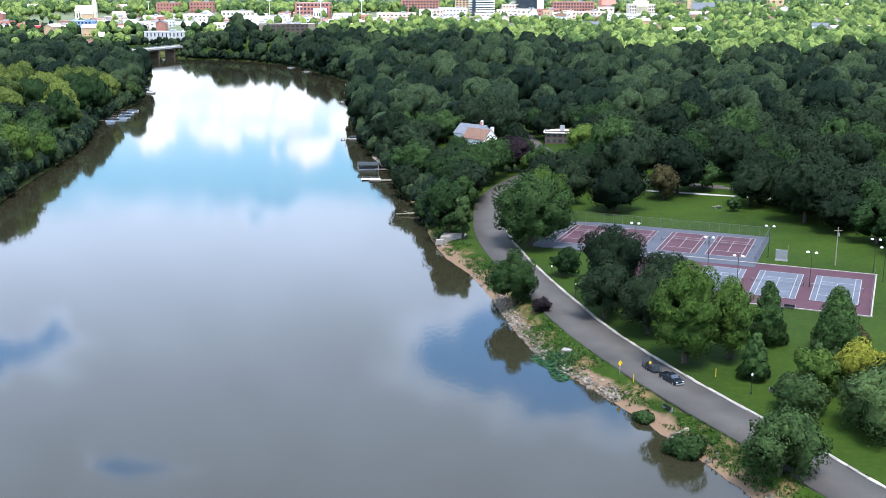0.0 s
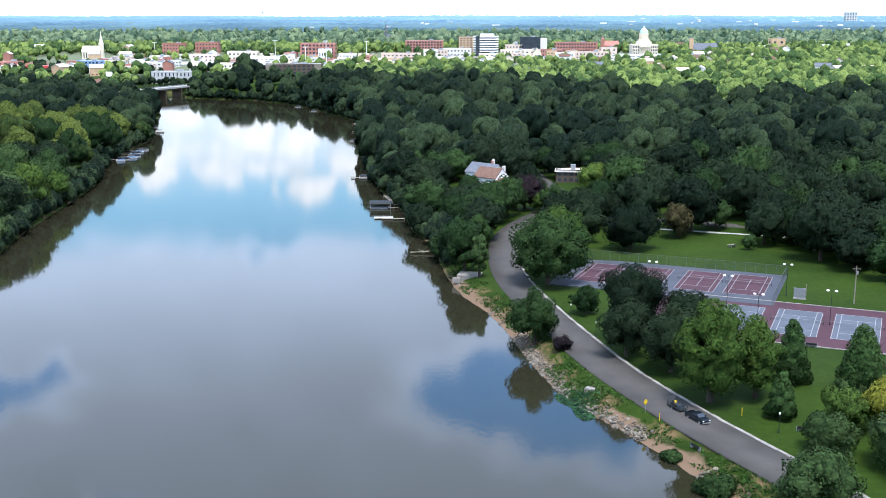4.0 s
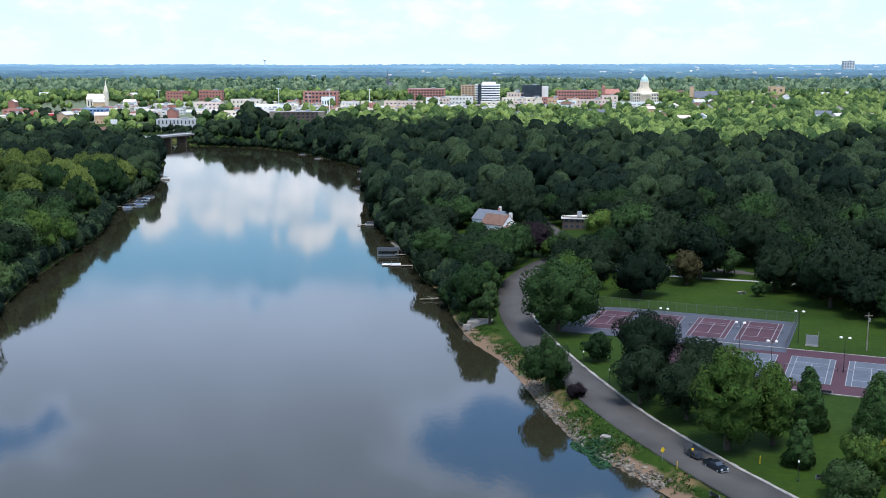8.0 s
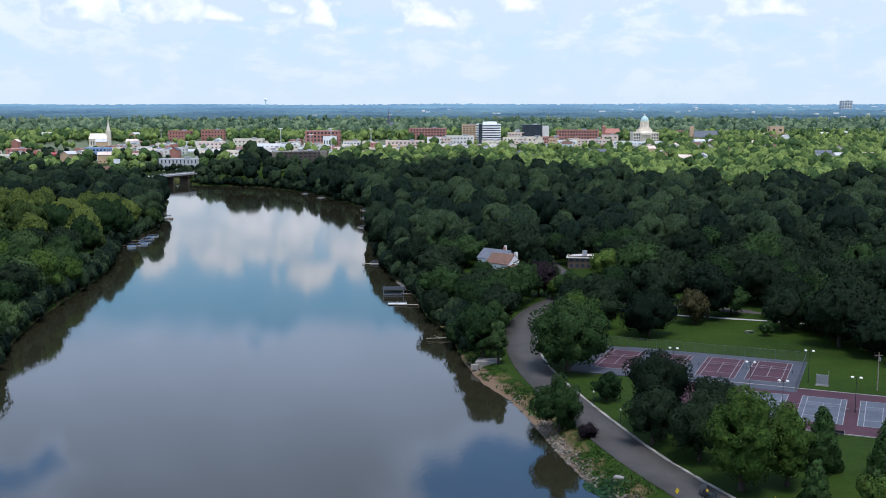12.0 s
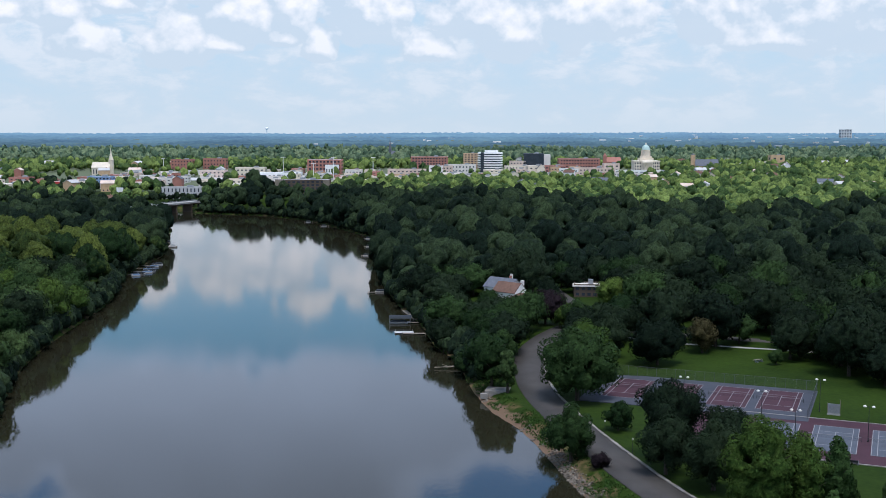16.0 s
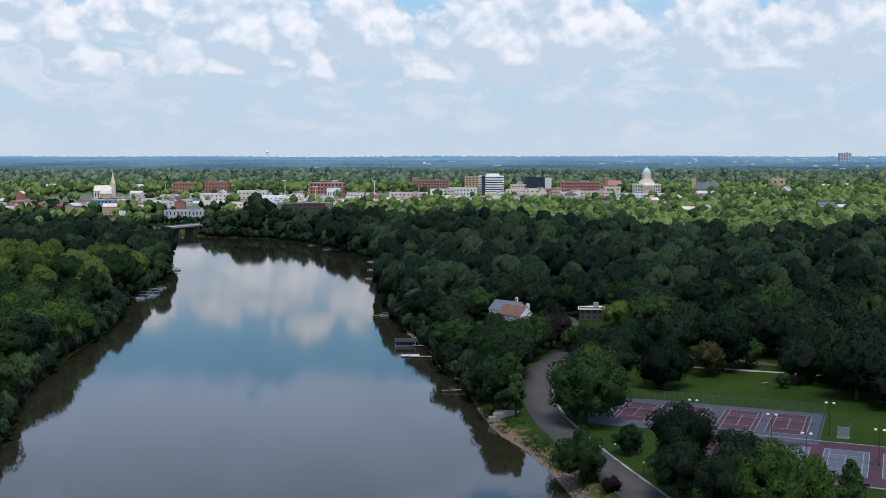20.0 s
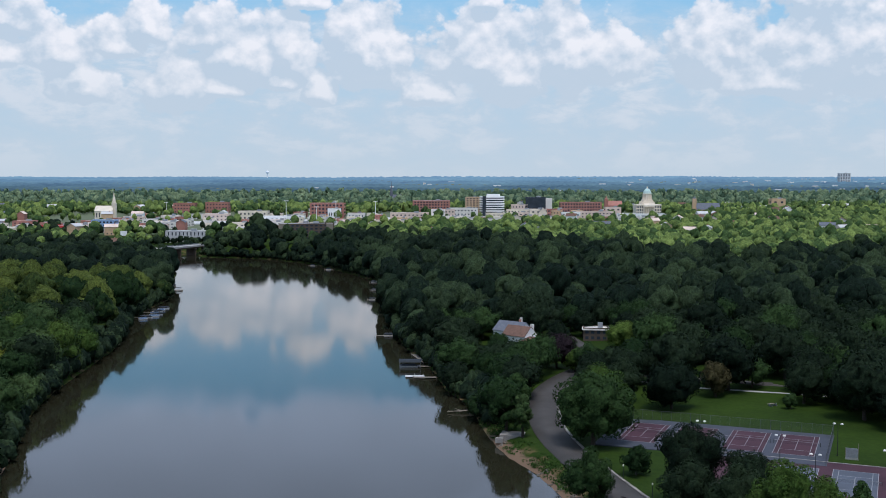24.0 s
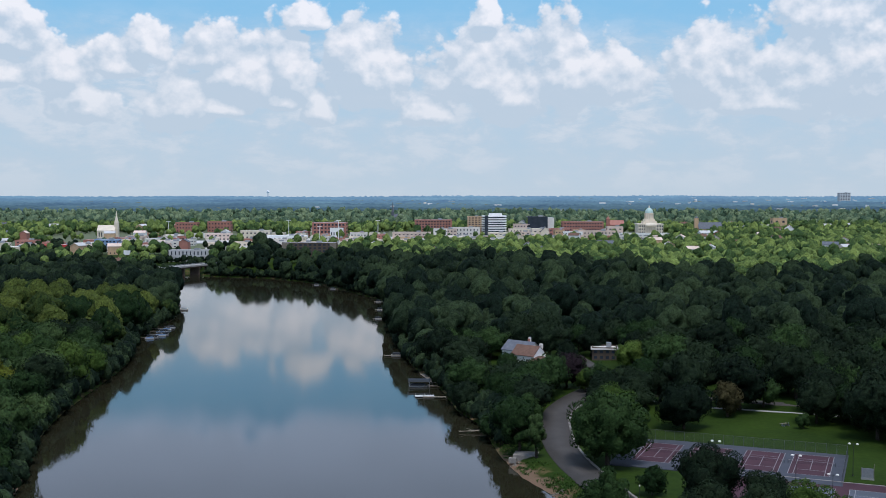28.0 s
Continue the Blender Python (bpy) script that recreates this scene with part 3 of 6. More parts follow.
def tennis_court(label, field, x, y):
    """A court with its far left corner at x, y: coloured field, painted lines, net."""
    t = thing("tennis_court", label, "tennis court", x, y, COURT_Z + 0.12, COURT_TURN, "tennis courts")
    wd, ln = 10.97, 23.77
    part("field", Shape().box(wd / 2, -ln / 2, -0.05, wd, ln, 0.07), field, t)
    k, lw = 0.026, 0.17
    for lx in (0, 1.37, wd - 1.37, wd):
        part("line", Shape().box(lx, -ln / 2, k, lw, ln + lw, 0.006), LINE, t)
    for ly in (0, ln):
        part("line", Shape().box(wd / 2, -ly, k + 0.004, wd, lw, 0.006), LINE, t)
    for ly in (ln / 2 - 6.4, ln / 2 + 6.4):
        part("line", Shape().box(wd / 2, -ly, k + 0.004, wd - 2.74, lw, 0.006), LINE, t)
    part("line", Shape().box(wd / 2, -ln / 2, k + 0.008, lw, 12.8, 0.006), LINE, t)
    net = part("net", Shape().box(wd / 2, -ln / 2, 0.08, wd + 1.8, 0.03, 0.86), mesh_wire, t, "sagging dark net")
    part("band", Shape().box(wd / 2, -ln / 2, 0.94, wd + 1.8, 0.05, 0.07), LINE, net)
    for px in (-0.91, wd + 0.91):
        part("post", Shape().lathe(px, -ln / 2, [(0.06, 0), (0.06, 1.08), (0.03, 1.12)], 8), DARKMETAL, t)


for x, y in ((42.0, 334.9), (55.6, 330.0), (69.8, 324.6), (82.5, 319.7)):
    tennis_court("faded red tennis court with white lines and net", COURT_RED, x, y)
for x, y in ((70.6, 285.7), (84.2, 280.6), (97.5, 275.4)):
    tennis_court("pale blue-grey tennis court with white lines and net", COURT_BLUE, x, y)


def fence(label, a, b, high=3.0, gap=3.0):
    """A chain-link fence with posts and a top rail."""
    a, b = Vector(a), Vector(b)
    t = thing("chain_link_fence", label, "fence", a.x, a.y, COURT_Z + 0.1, math.degrees(math.atan2(b.y - a.y, b.x - a.x)))
    far = (b - a).length
    n = max(1, round(far / gap))
    post = Shape().lathe(0, 0, [(0.045, 0), (0.045, high), (0.02, high + 0.06)], 6).mesh("post", FENCEMETAL)
    for i in range(n + 1):
        part("post", post, FENCEMETAL, t, at=(far * i / n, 0, 0))
    part("top_rail", Shape().rod((0, 0, high), (far, 0, high), 0.03), FENCEMETAL, t)
    wire = Shape()
    for i in range(n):
        wire.box(far * (i + 0.5) / n, 0, 0.05, far / n - 0.1, 0.012, high - 0.1)
    part("wire_mesh", wire, mesh_wire, t, "grey chain-link wire")


def uv(x, y, u, v):
    return (x + cu.x * u + cv.x * v, y + cu.y * u + cv.y * v)


fence("tall grey chain-link fence behind the courts", uv(39.6, 342.2, 0.3, 0.3), uv(39.6, 342.2, 62.7, 0.3))
fence("tall grey chain-link fence beside the courts", uv(39.6, 342.2, 62.7, 0.3), uv(39.6, 342.2, 62.7, 36.5))
fence("chain-link fence at the courts' roadside edge", uv(39.6, 342.2, 0.3, 0.3), uv(39.6, 342.2, 0.3, 36.5))
fence("low wire fence beside the red courts", uv(57, 299.5, 60.5, 0.5), uv(57, 299.5, 60.5, 38.0), 2.0)
court_edge = new("court_edging", Shape().box(30.5, 0.3, 0, 61.4, 0.35, 0.2).box(60.9, -19.2, 0, 0.35, 38.6, 0.2).box(30.5, -38.6, 0, 61.4, 0.35, 0.2).mesh("court_edging", KERBSTONE))
court_edge.matrix_basis = pose(57, 299.5, COURT_Z, 0, 0, COURT_TURN)
tagged(court_edge, "pale concrete edging round the red courts", "edging", kind="structure")


def flood_light(x, y, high=9.0):
    t = thing("court_light", "tall slim court light with two white lamp heads", "floodlight", x, y, COURT_Z + 0.1, COURT_TURN, "court lights")
    part("pole", Shape().lathe(0, 0, [(0.22, 0), (0.22, 0.25), (0.09, 0.3), (0.06, high)], 8), DARKMETAL, t)
    part("arm", Shape().rod((-0.9, 0, high - 0.25), (0.9, 0, high - 0.25), 0.05), DARKMETAL, t)
    for s in (-1, 1):
        part("lamp_head", Shape().lathe(s * 1.0, 0, [(0.15, high - 0.4), (0.42, high - 0.28), (0.40, high - 0.05), (0.18, high + 0.1)], 10), PALE, t, "white lamp head")


for x, y in ((90.2, 294.6), (70.4, 281.5), (92.2, 265.3), (73.0, 262.0), (113.5, 279.0), (112.5, 270.0), (53.6, 298.0)):
    flood_light(x, y)

# ---- trees ----
def crown_cards(rng, n, radius, low, high, card, kind="round", lobes=18, smooth=False, core=None):
    """Leaf clumps on the lobes of a crown: vertices and soft normals (n, 4, 3)."""
    mid, half = (low + high) / 2, (high - low) / 2
    cs = []
    for i in range(lobes):
        u = (i + 0.5) / lobes
        ang = i * 2.39996 + rng.uniform(-0.5, 0.5)
        if kind == "cone":
            h = u * 1.9 - 0.95
            w = (1 - (h + 1) / 2) ** 0.8 * 0.9 + 0.06
            cs.append((math.cos(ang) * w * 0.62 * radius, math.sin(ang) * w * 0.62 * radius, mid + h * half * 0.92, radius * (0.18 + 0.32 * w)))
        else:
            h = np.clip(1 - 1.75 * u + rng.uniform(-0.12, 0.12), -0.9, 1)
            w = math.sqrt(max(0.0, 1 - h * h)) * (rng.uniform(0.62, 1.2) if smooth else rng.uniform(0.5, 1.32))
            cs.append((math.cos(ang) * w * radius * 0.66, math.sin(ang) * w * radius * 0.66, mid + h * half * (rng.uniform(0.54, 0.78) if h > 0 else rng.uniform(0.72, 0.95)), radius * rng.uniform(0.2, 0.48) * (17 / lobes) ** 0.34))
    cs = np.array(cs)
    wgt = cs[:, 3] ** 2
    pick = rng.choice(len(cs), n * 3, p=wgt / wgt.sum())
    d = rng.normal(size=(n * 3, 3))
    d[:, 2] = d[:, 2] * 0.9 + 0.25
    d /= np.linalg.norm(d, axis=1, keepdims=True)
    pos = cs[pick, :3] + d * (cs[pick, 3] * (rng.uniform(0.92, 1.04, n * 3) if smooth else rng.uniform(0.82, 1.06, n * 3)))[:, None]
    if kind == "willow":
        pos[:, 2] -= rng.uniform(0, 1, n * 3) ** 2 * half * 0.5
    inside = np.zeros(n * 3, bool)
    for c in cs:
        inside |= ((pos - c[:3]) ** 2).sum(1) < (c[3] * 0.68) ** 2
    keep = np.where(~inside & (pos[:, 2] > low * 0.75))[0][:n]
    pos, d = pos[keep], d[keep]
    m = len(pos)
    nrm = d + rng.normal(size=(m, 3)) * (0.2 if smooth else 0.34)
    nrm /= np.linalg.norm(nrm, axis=1, keepdims=True)
    t1 = np.cross(nrm, rng.normal(size=(m, 3)))
    t1 /= np.linalg.norm(t1, axis=1, keepdims=True)
    t2 = np.cross(nrm, t1)
    s = card * rng.uniform(0.6, 1.3, (m, 1))
    k = rng.uniform(0.55, 1.1, (m, 4, 1))
    q = np.stack([t1 * s, t2 * s * 0.8, -t1 * s, -t2 * s * 0.8], 1) * k * 0.7
    q[:, 1] -= nrm * s * 0.22
    q[:, 3] -= nrm * s * 0.22
    out = pos - (0, 0, mid - half * 0.35)
    out /= np.linalg.norm(out, axis=1, keepdims=True)
    soft = out * 0.8 + d * 0.75 + rng.normal(size=(m, 3)) * 0.16
    soft /= np.linalg.norm(soft, axis=1, keepdims=True)
    cards, bends = pos[:, None, :] + q, np.repeat(soft[:, None, :], 4, 1)
    if not core:
        return cards, bends
    # the leafy mass inside: the lobes' common outline, a little drawn in
    seg, rows, draw = core
    base = np.array((0, 0, mid - half * 0.15))
    th, ph = np.meshgrid(np.linspace(0, 2 * np.pi, seg + 1), np.linspace(-1.15, np.pi / 2, rows + 1))
    u = np.stack([np.cos(th) * np.cos(ph), np.sin(th) * np.cos(ph), np.sin(ph)], -1)
    off = cs[:, :3] - base
    along = u @ off.T
    reach = along + np.sqrt(np.maximum(cs[:, 3] ** 2 - (off**2).sum(1) + along**2, 0))
    reach[(cs[:, 3] ** 2 - (off**2).sum(1) + along**2) < 0] = 0
    best = reach.argmax(-1)
    far = np.maximum(reach.max(-1), radius * 0.35) * draw
    far[:, :-1] *= rng.uniform(0.91, 1.07, (rows + 1, seg))
    far[:, -1] = far[:, 0]
    p = base + u * far[..., None]
    bend = (p - cs[best, :3]) / cs[best, 3][..., None] * 0.95 + u * 0.6
    bend += rng.normal(size=bend.shape) * 0.3
    bend /= np.linalg.norm(bend, axis=-1, keepdims=True)
    grid = [np.stack([a[:-1, :-1], a[:-1, 1:], a[1:, 1:], a[1:, :-1]], 2).reshape(-1, 4, 3) for a in (p, bend)]
    return np.concatenate([cards, grid[0]]), np.concatenate([bends, grid[1]])


def trunk_shape(rng, high, r, spread, limbs=6):
    s = Shape()
    lean = rng.uniform(-0.04, 0.04, 2)
    top = Vector((lean[0] * high, lean[1] * high, high * 0.62))
    s.rod((0, 0, -0.3), (lean[0] * high * 0.3, lean[1] * high * 0.3, high * 0.28), r * 1.25, r * 0.85, 7)
    s.rod((lean[0] * high * 0.3, lean[1] * high * 0.3, high * 0.27), top, r * 0.85, r * 0.35, 6)
    for i in range(limbs):
        a = i * 2.4 + rng.uniform(0, 1)
        z0 = high * rng.uniform(0.22, 0.5)
        k = z0 / (high * 0.62)
        s.rod((top.x * k, top.y * k, z0), (math.cos(a) * spread * 0.7, math.sin(a) * spread * 0.7, z0 + high * rng.uniform(0.15, 0.32)), r * 0.4, r * 0.12, 5)
    return s


TREE_MESHES = {}


def tree_meshes(key, seed, n, radius, low, high, card, kind, mat, lobes):
    k = (key, seed, mat.name)
    if k not in TREE_MESHES:
        rng = np.random.default_rng(seed)
        c, nr = crown_cards(rng, n, radius, low, high, card, kind, lobes, core=(24, 14, 0.84))
        crown = arrays_mesh("crown", c.reshape(-1, 3), np.arange(len(c) * 4).reshape(-1, 4), mat, normals=nr.reshape(-1, 3))
        TREE_MESHES[k] = (trunk_shape(rng, high, 0.028 * high, radius).mesh("trunk", BARK), crown)
    return TREE_MESHES[k]


def tree(label, x, y, radius, high, low=0.16, mat=SHADED_OAK, kind="round", n=2600, card=0.62, lobes=30, name="tree", category="tree", group="", z=None):
    """A tree of its own shape."""
    seed = int(abs(x * 13 + y * 7) * 10) % 9973
    tr, cr = tree_meshes(name, seed, n, radius, low * high * 0.35, high, card, kind, mat, lobes)
    t = thing(name, label, category, x, y, land_at(x, y) - 0.05 if z is None else z, 0, group)
    part("trunk", tr, BARK, t)
    part("crown", cr, mat, t)
    return t


# trees of the park and the river road
tree("large spreading maple beside the road bend", 25.3, 308, 13.4, 21.5, 0.16, MAPLE, n=9100, card=0.59, lobes=60)
tree("bright green maple behind the large one", 32, 338, 9.2, 18, 0.2, SYCAMORE, n=4900, card=0.47, lobes=36)
tree("leafy tree on the stony river bank", 17.2, 254, 6.0, 14.5, 0.02, MAPLE, n=7105, card=0.38)
tree("young tree at the water's edge by the slab", 1.5, 325, 6.6, 16.5, 0.1, MAPLE, n=4200, card=0.47)
tree("thin grey-leaved tree beside the road", 5.9, 317, 3.8, 14, 0.12, WILLOW, n=2275, card=0.47, lobes=14)
tree("dense dark oak between road and courts", 40, 250, 9.0, 20.5, 0.12, SHADED_OAK, n=11672, card=0.38, lobes=46)
tree("dark oak leaning over the lawn", 45, 229, 7.2, 16, 0.1, SHADED_OAK, n=8120, card=0.38)
tree("dark oak with a low crown", 37, 240, 6.2, 14, 0.1, SHADED_OAK, n=6090, card=0.38)
tree("dark oak beside the pale courts", 52, 246, 7.0, 15, 0.1, SHADED_OAK, n=6597, card=0.38)
tree("tall light-green sycamore by the road", 49, 210, 8.8, 22.5, 0.08, SYCAMORE, n=13195, card=0.38, lobes=54)
tree("light-green sycamore beside the taller one", 59, 213, 6.0, 18, 0.1, SYCAMORE, n=7105, card=0.38)
tree("dense upright tree before the red courts", 69, 222, 4.4, 14.2, 0.05, SPRUCE, "cone", n=6090, card=0.38, lobes=26)
tree("small pyramid-shaped tree on the lawn", 60.6, 201, 3.4, 9.8, 0.05, SPRUCE, "cone", n=4567, card=0.38, lobes=22)
tree("broad upright tree before the red courts", 82, 217, 5.8, 14, 0.05, SPRUCE, "cone", n=7612, card=0.38, lobes=46)
for gx1, gy1, gr, gh in ((37, 352, 6.5, 13), (43, 366, 7.0, 14.5), (33, 368, 6.5, 13), (47, 384, 7.5, 15), (36, 386, 7.0, 14), (57, 392, 6.5, 14)):
    tree("dense dark tree behind the road bend", gx1, gy1, gr, gh, 0.08, SHADED_OAK, n=3850, card=0.47, lobes=30)
for gx1, gy1, gr, gh in ((1, 341, 5.5, 13), (7, 358, 5.0, 12), (3, 372, 6.5, 14), (9, 386, 6.0, 13), (-1, 392, 6.5, 13), (11, 401, 6.0, 10.5), (3, 410, 6.0, 10.5)):
    tree("leafy tree between the road and the river", gx1, gy1, gr, gh, 0.06, MAPLE, n=3500, card=0.47, lobes=30)
tree("low blue-green shrub beneath a tree", 79.5, 215, 3.6, 3.3, 0.05, WILLOW, n=1575, card=0.38, name="shrub", category="shrub")
tree("small orange-tinged shrub on grass", 86.5, 217, 2.7, 5.7, 0.05, RUST, n=1400, card=0.38, name="shrub", category="shrub")
tree("yellow-green bushy young tree", 70, 193.5, 4.9, 8.8, 0.05, SYCAMORE, n=4567, card=0.38)
tree("yellow-green bushy young tree", 79, 196, 5.3, 9.4, 0.05, LOCUST, n=4567, card=0.38)
tree("broad willow by the lower lawn", 75, 175, 8.1, 13.0, 0.05, WILLOW, "willow", n=9135, card=0.38, lobes=46)
tree("broad willow by the lower lawn", 83, 184, 7.0, 12.0, 0.05, MAPLE, "willow", n=7105, card=0.38, lobes=36)
tree("rust-tinged bushy tree at the lawn's end", 93, 204, 5.8, 8.8, 0.05, RUST, n=4567, card=0.38)
tree("grey-green willow over the road's river edge", 53.5, 160, 6.5, 11.5, 0.1, WILLOW, "willow", n=6670, card=0.38, lobes=36)
tree("low maple beside the road", 64, 184, 5.3, 7.8, 0.12, WILLOW, n=4567, card=0.38)
tree("low leafy shrub above the water", 41.6, 173, 3.6, 3.2, 0.03, MAPLE, n=2200, card=0.4, name="shrub", category="shrub")
tree("low shrub hanging over the water", 37.0, 187.5, 2.2, 1.3, 0.02, MAPLE, n=1200, card=0.38, name="shrub", category="shrub")
tree("small leafy tree near the courts", 32, 276, 3.9, 7.8, 0.12, MAPLE, n=1750, card=0.47)
tree("dark purple shrub on the road verge", 22.6, 245, 2.5, 3.4, 0.05, PLUM, n=420, card=0.3, lobes=9, name="shrub", category="shrub")
tree("dense round tree behind the courts", 57, 353, 9.7, 15.6, 0.08, SHADED_OAK, n=5250, card=0.47, lobes=26)
tree("brownish thin-crowned tree by the path", 76, 371, 5.6, 13.0, 0.2, RUST, n=2625, card=0.47)
tree("young tree alone on the lawn", 96, 353, 2.3, 5.4, 0.15, MAPLE, n=1050, card=0.47, lobes=10)
for gx1, gy1, gr, gh in ((103, 361, 8.5, 16), (117, 352, 9.0, 17), (132, 344, 9.0, 16.5), (147, 336, 9.5, 17), (110, 377, 9.0, 17), (126, 367, 9.5, 18), (142, 357, 9.0, 17)):
    tree("dense dark oak at the lawn's wooded edge", gx1, gy1, gr, gh, 0.08, SHADED_OAK, n=3600, card=0.5, lobes=40)
tree("bright green maple beside the flat-roofed house", 60, 466, 8.0, 12.0, 0.08, SYCAMORE, n=3600, card=0.47)
tree("leafy tree before the white house", 6.5, 462, 4.6, 8.5, 0.06, MAPLE, n=2400, card=0.47)
tree("dark leafy tree behind the plum tree", 31, 462, 6.0, 13.0, 0.08, SHADED_OAK, n=3000, card=0.5)
tree("dark purple-leaved plum tree near the house", 27.0, 424, 8.8, 14.5, 0.08, PLUM, n=4550, card=0.47)
tree("yellow-green young tree below the plum tree", 33.0, 414, 5.4, 9.5, 0.08, SYCAMORE, n=2900, card=0.47)
tree("leafy maple inside the road bend", 36.5, 403, 6.6, 13.5, 0.08, MAPLE, n=3500, card=0.47)
tree("leafy maple where the road leaves the river", 16.0, 409, 5.5, 9.5, 0.08, MAPLE, n=3200, card=0.47)

# ---- woods: single trees near by, joined canopies farther off ----
rng = np.random.default_rng(11)
road_line = np.vstack([spline(ROAD, 4), spline(DRIVE, 4), spline([(50, 412), (80, 400), (100, 392), (150, 374), (260, 340)], 4)])
main_line = spline(ROAD, 4)
ROAD_Y, ROAD_X = main_line[:, 1], main_line[:, 0]
CLEAR = [(6.5, 462, 5), (-182, 1112, 22), (-156, 1112, 22), (-130, 1116, 20), (-290, 1163, 24), (-322, 1048, 36), (-345, 1085, 22), (10, 474, 13), (19, 462, 10), (17, 476, 13), (25, 461, 9), (20, 445, 7), (27, 421, 8), (52, 486, 12), (50, 470, 14), (47, 452, 9), (114, 508, 7), (180, 518, 7), (-36, 470, 5), (135, 351, 7)]


def wooded(x, y):
    """Whether a tree may stand here."""
    d = float(shore(x, y))
    if y < 1380 and d < 0.8:
        return False
    if y < 1100 and np.min(np.hypot(road_line[:, 0] - x, road_line[:, 1] - y)) < (7.5 if y < 378 else 4.2):
        return False
    if any(math.hypot(x - a, y - b) < r for a, b, r in CLEAR):
        return False
    if x > -60 and y < 420:
        if y > 338 and x < float(np.interp(y, ROAD_Y, ROAD_X)) - 8:
            return True
        edge = float(np.interp(y, [250, 300, 312, 330, 357, 376, 392, 420], [138, 131, 121, 115, 104, 99, 44, 30]))
        return x > edge
    return True


def spots(y0, y1, gap, margin):
    out = []
    y = y0
    while y < y1:
        half = 0.412 * y + margin
        x = -half - 25
        while x < half:
            px, py = x + rng.uniform(-0.36, 0.36) * gap, y + rng.uniform(-0.36, 0.36) * gap
            out.append((px, py))
            x += gap
        y += gap * 0.93
    return out


# the oaks carry cloud shade in their leaf colour
SPECIES = [(SHADED_OAK, "oak of the river wood, cloud shade in its dark green"), (SHADED_OAK, "oak of the river wood, cloud shade in its dark green"), (MAPLE, "mid-green maple of the river wood"), (SHADED_OAK, "oak of the river wood, cloud shade in its dark green"), (MAPLE, "mid-green maple of the river wood")]
BANK_SPECIES = [(SYCAMORE, "light-green sycamore on the far bank"), (LOCUST, "yellow-green locust on the far bank"), (MAPLE, "mid-green maple on the far bank"), (MAPLE, "mid-green maple on the far bank"), (WILLOW, "grey-green willow on the far bank"), (SHADED_OAK, "dark green oak on the far bank")]
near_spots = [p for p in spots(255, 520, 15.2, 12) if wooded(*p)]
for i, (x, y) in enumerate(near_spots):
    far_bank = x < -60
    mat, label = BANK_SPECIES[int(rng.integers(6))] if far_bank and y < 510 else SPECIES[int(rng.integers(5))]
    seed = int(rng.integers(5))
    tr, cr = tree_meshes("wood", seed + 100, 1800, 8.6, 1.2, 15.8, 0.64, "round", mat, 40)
    k = rng.uniform(0.8, 1.3)
    if float(shore(x, y)) < 6:
        k *= 0.88
    if abs(x - 13) < 18 and 418 < y < 478:
        k *= 0.4
    if abs(x - 46) < 14 and 412 < y < 480:
        k *= 0.5
    t = thing("tree", label, "tree", x, y, land_at(x, y) - 0.1, float(rng.uniform(0, 360)), "trees of the river wood")
    t.scale = (k * rng.uniform(0.92, 1.1), k * rng.uniform(0.92, 1.1), k * rng.uniform(0.88, 1.12))
    part("trunk", tr, BARK, t)
    part("crown", cr, mat, t)

BUILDINGS = []        # plan boxes (x, y, half width, half depth) kept clear of trees


def canopy(name, label, mat, places, cards, card, size, lobes, core):
    """Many far trees as one canopy with trunks."""
    protos = [crown_cards(np.random.default_rng(500 + i), cards, 7.8, 1.5, 15.0, card, "round", lobes, True, core) for i in range(6)]
    vs, ns, tints, trunks = [], [], [], Shape()
    for x, y in places:
        c, nr = protos[int(rng.integers(6))]
        a, k = rng.uniform(0, 6.28), size * rng.uniform(0.66, 1.3)
        kz = k * rng.uniform(0.9, 1.3)
        ca, sa = math.cos(a) * k, math.sin(a) * k
        z = land_at(x, y)
        v = np.stack([c[..., 0] * ca - c[..., 1] * sa + x, c[..., 0] * sa + c[..., 1] * ca + y, c[..., 2] * kz + z], -1)
        vs.append(v.reshape(-1, 3))
        cn, sn = math.cos(a), math.sin(a)
        ns.append(np.stack([nr[..., 0] * cn - nr[..., 1] * sn, nr[..., 0] * sn + nr[..., 1] * cn, nr[..., 2]], -1).reshape(-1, 3))
        tints.append(np.full(v.shape[0] * 4, rng.uniform(0, 1) ** 1.3))
        trunks.add([(x - 0.3, y - 0.3, z - 0.2), (x + 0.3, y - 0.3, z - 0.2), (x, y + 0.35, z - 0.2), (x, y, z + 7 * kz)], [(0, 1, 3), (1, 2, 3), (2, 0, 3)])
    v = np.concatenate(vs)
    ob = tagged(new(name, arrays_mesh(name, v, np.arange(len(v)).reshape(-1, 4), mat, np.concatenate(tints), normals=np.concatenate(ns))), label, "woods", kind="stuff")
    part("trunks", trunks, BARK, ob)["kind"] = "stuff"
    return ob


# ---- buildings ----
def windows(t, wall_x, y, w, z0, floors, step, bays, ww, wh, mat=GLASS, trim=None):
    """Rows of window panes on the front of a thing."""
    pane = Shape().box(0, 0, 0, ww, 0.16, wh).mesh("window", mat)
    for f in range(floors):
        for b in range(bays):
            part("window", pane, mat, t, at=(wall_x - w / 2 + (b + 0.5) * w / bays, y, z0 + f * step))


